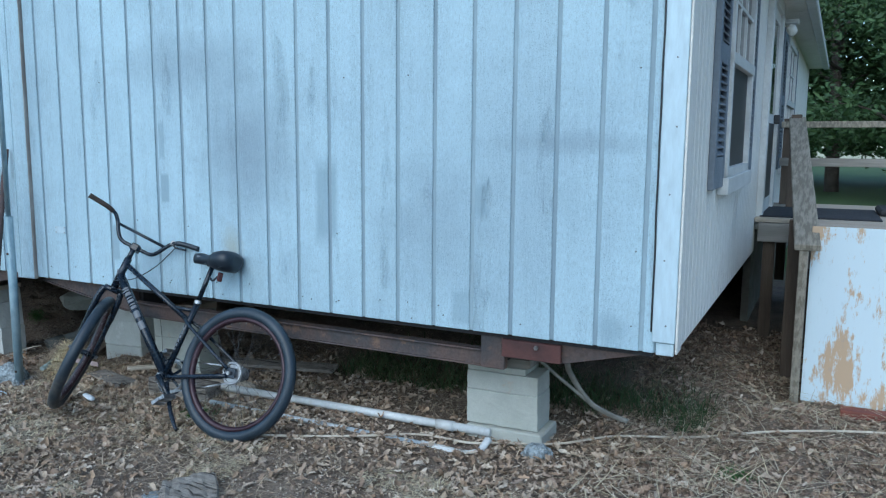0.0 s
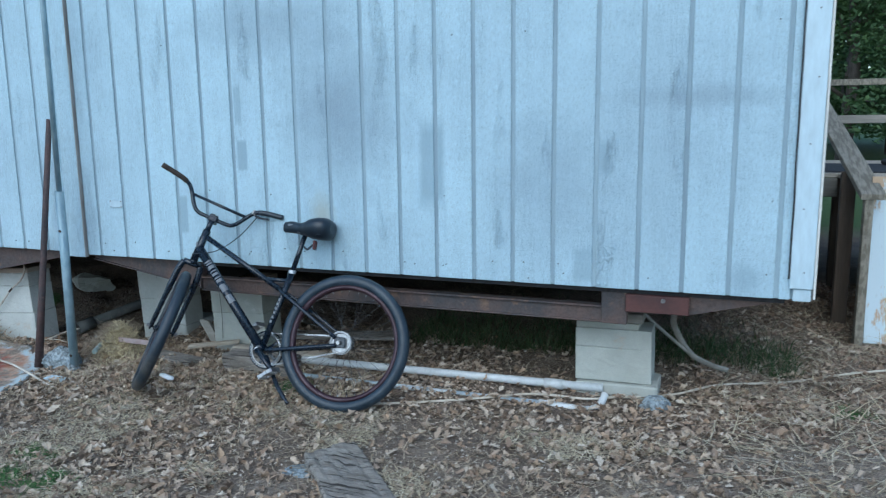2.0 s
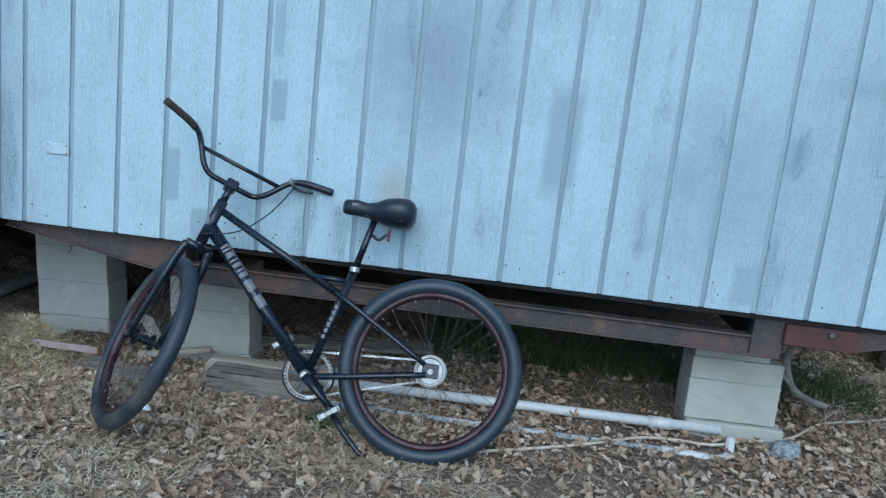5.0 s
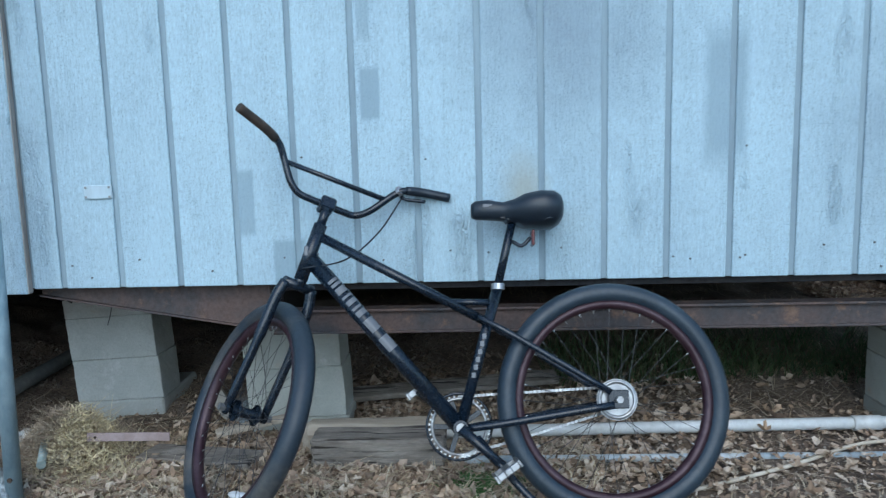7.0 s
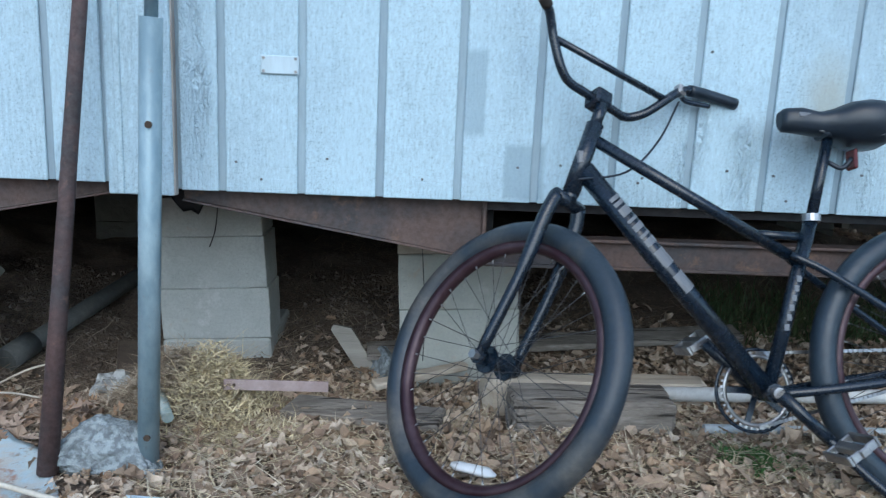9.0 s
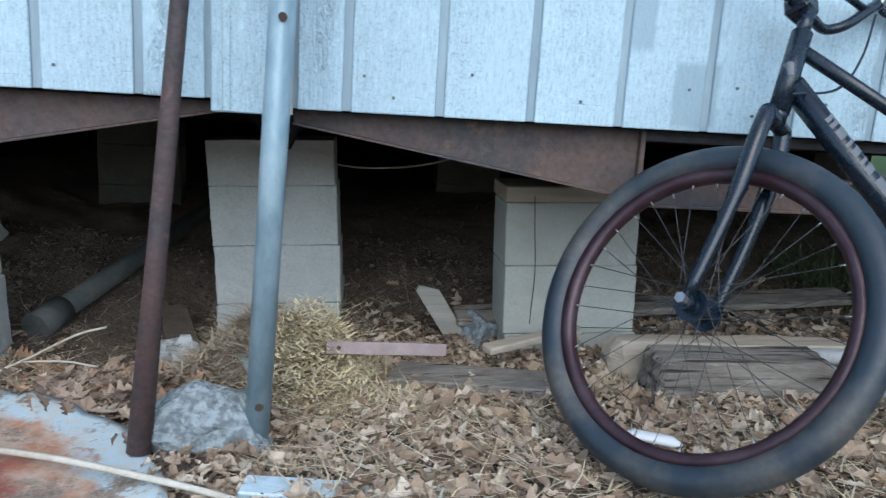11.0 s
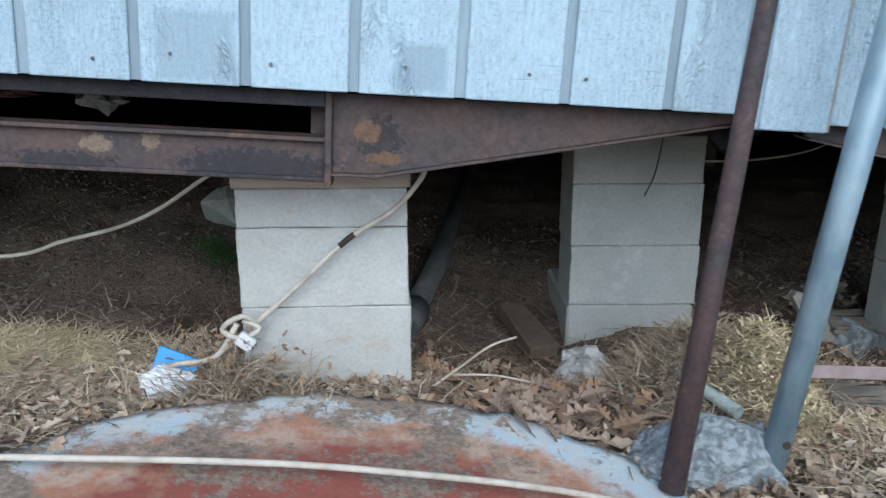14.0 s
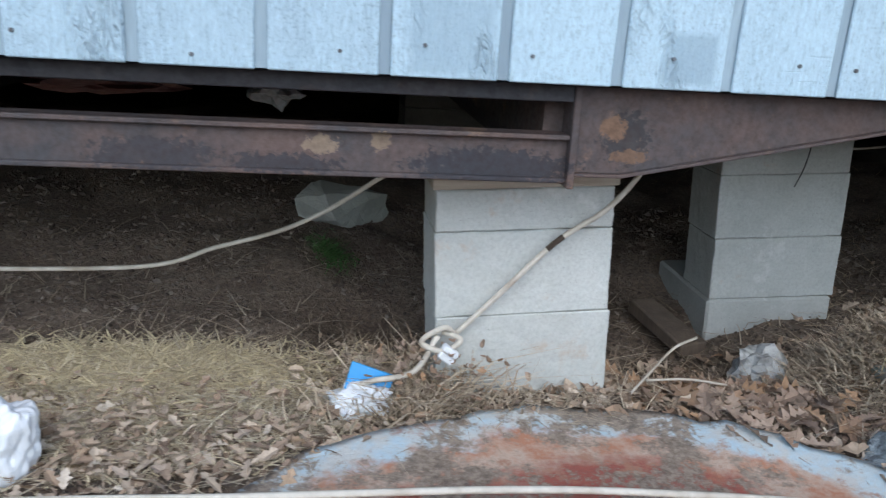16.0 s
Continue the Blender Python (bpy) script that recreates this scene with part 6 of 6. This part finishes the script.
scatter("straw_mat", "yellowed dead grass matted in patches over the soil", M_STRAW, 45000, matted, blade_shape((0.02, 0.08), 0.0024, 0.84, 0.9), 23)
scatter("pine_straw", "long dry stalks strewn near the corner of the house", M_STRAW, 1300, lambda r: (r.uniform(-0.4, 1.6), r.uniform(-0.6, 2.6), r.uniform(0.004, 0.03)), blade_shape((0.12, 0.40), 0.0024, 0.92, 0.25), 5)
scatter("straw_clump", "clump of yellow straw by the post", M_YSTRAW, 3600, heap(-4.06, 0.16, 0.09, 0.08, 0.20), blade_shape((0.012, 0.055), 0.0030, 0.5, 1.8), 6)
scatter("straw_clump", "yellow straw heap with upright dead stems", M_YSTRAW, 110, heap(-4.06, 0.19, 0.10, 0.07, 0.08), blade_shape((0.10, 0.24), 0.0017, 0.20, 0.7), 7)
scatter("straw_clump", "thin yellow straw strewn over the leaves", M_YSTRAW, 2200, heap(-3.86, 0.05, 0.16, 0.08, 0.03), blade_shape((0.015, 0.06), 0.0026, 0.75, 1.4), 24)
scatter("dry_grass_tangle", "tangle of brown dry grass against the footing", M_TWIG, 7500, heap(-4.22, 0.27, 0.13, 0.10, 0.15), blade_shape((0.015, 0.075), 0.0024, 0.66, 1.6), 15)
scatter("straw_bed", "yellow straw thrown over the soil", M_YSTRAW, 9500, lambda r: (r.gauss(-6.02, 0.2), r.gauss(0.32, 0.07), r.uniform(0.0, 0.025)), blade_shape((0.02, 0.08), 0.0026, 0.82, 0.9), 8)
scatter("straw_bed", "tan dry grass spread beside the metal lid", M_STRAW, 5000, lambda r: (r.gauss(-5.95, 0.25), r.gauss(0.15, 0.12), r.uniform(0.0, 0.02)), blade_shape((0.02, 0.09), 0.0018, 0.8, 0.9), 16)
scatter("dead_leaves", "small crumbled brown leaves in the dry grass", M_LEAF, 1800, lambda r: (r.gauss(-6.0, 0.28), r.gauss(0.08, 0.12), r.uniform(0.0, 0.03)), oak_shape((0.008, 0.028), True), 17)
scatter("dead_weeds", "dead brown weeds at the foot of the pier", M_TWIG, 650, lambda r: (r.gauss(-5.35, 0.09), r.gauss(0.17, 0.04), 0.0), blade_shape((0.06, 0.28), 0.0026, 0.35, 0.9), 9)
scatter("dead_leaves", "withered leaves on the dead weeds by the pier", M_OAK, 130, lambda r: (r.gauss(-5.32, 0.09), r.gauss(0.17, 0.03), r.uniform(0.02, 0.17)), leaf_shape((0.006, 0.016)), 18)
scatter("dead_weeds", "dead weeds and twigs along the metal sheet", M_TWIG, 3500, lambda r: (r.uniform(-6.5, -3.7), r.gauss(0.20, 0.14), r.uniform(0, 0.01)), blade_shape((0.04, 0.16), 0.0018, 0.8, 0.6), 10)
scatter("dead_weeds", "thin twigs and litter under the home", M_TWIG, 2600, lambda r: (r.uniform(-6.5, 0.2), r.uniform(0.3, 1.1), r.uniform(0, 0.012)), blade_shape((0.04, 0.2), 0.0020, 0.85, 0.5), 13)
scatter("green_weeds", "low green weeds growing under the corner of the home", M_GRASS, 2800, lambda r: (r.uniform(-2.3, 0.05), abs(r.gauss(0.0, 0.3)) + 0.8, 0.0), blade_shape((0.08, 0.26), 0.0030, 0.25, 0.6), 11)
scatter("green_weeds", "small green tufts in the dry grass", M_TUFT, 3000, lambda r: r.choice([(r.gauss(-3.33, 0.06), r.gauss(-1.38, 0.05), 0), (r.gauss(-3.36, 0.06), r.gauss(-1.15, 0.03), 0), (r.gauss(-3.09, 0.05), r.gauss(-1.36, 0.05), 0), (r.gauss(-2.58, 0.05), r.gauss(-0.15, 0.04), 0.02), (r.gauss(0.25, 0.04), r.gauss(0.35, 0.04), 0), (r.gauss(-5.55, 0.03), r.gauss(1.0, 0.03), 0.05)]), blade_shape((0.02, 0.07), 0.0025, 0.5, 0.5), 12)


def crumb(size):
    def make(r, p, verts, faces):
        s = r.uniform(*size)
        i = len(verts)
        m = Euler((r.gauss(0, 0.4), r.gauss(0, 0.4), r.uniform(0, 6.28))).to_matrix()
        for dx, dy, dz in ((-1, 0, 0), (1, 0, 0), (0, -1, 0), (0, 1, 0), (0, 0, -0.7), (0, 0, 0.7)):
            j = Vector((r.uniform(-0.45, 0.45), r.uniform(-0.45, 0.45), r.uniform(-0.25, 0.25)))
            verts.append(p + m @ (Vector((dx, dy * 0.8, dz)) + j) * s)
        for q, w in ((0, 2), (2, 1), (1, 3), (3, 0)):
            faces.extend([(i + q, i + w, i + 5), (i + w, i + q, i + 4)])
    return make


M_CLOD = islands("soil_clods", [(0.12, 0.088, 0.068), (0.20, 0.155, 0.12), (0.08, 0.06, 0.047), (0.26, 0.215, 0.175)])
scatter("soil_clods", "crumbs of dry soil and small stones", M_CLOD, 26000, lambda r: (r.uniform(-6.8, 1.0), r.uniform(-2.4, 0.55) if r.random() < 0.8 else r.uniform(0.5, 1.1), 0.0), crumb((0.002, 0.011)), 14)
scatter("soil_clods", "rough dry lumps of soil under the home", M_CLOD, 5200, lambda r: (r.uniform(-6.8, -2.6), r.uniform(0.42, 1.7), 0.0), crumb((0.003, 0.016)), 19)
scatter("soil_clods", "pale chips and small stones in the trodden soil", islands("pale_chips", [(0.42, 0.37, 0.31), (0.55, 0.50, 0.43), (0.33, 0.27, 0.21)]), 9000, lambda r: (r.uniform(-4.2, 1.5), r.uniform(-2.4, 0.1), 0.0), crumb((0.002, 0.009)), 20)
M_LITTER = islands("brown_litter", [(0.20, 0.135, 0.10), (0.36, 0.26, 0.19), (0.28, 0.19, 0.14), (0.48, 0.38, 0.29), (0.15, 0.10, 0.08)])
scatter("dead_leaves", "dark brown leaf litter beside the ramp", M_LITTER, 24000, lambda r: (r.uniform(-0.5, 2.3), r.uniform(-0.1, 3.4), r.uniform(0.0, 0.012)), mixed_shape((0.006, 0.026)), 22)
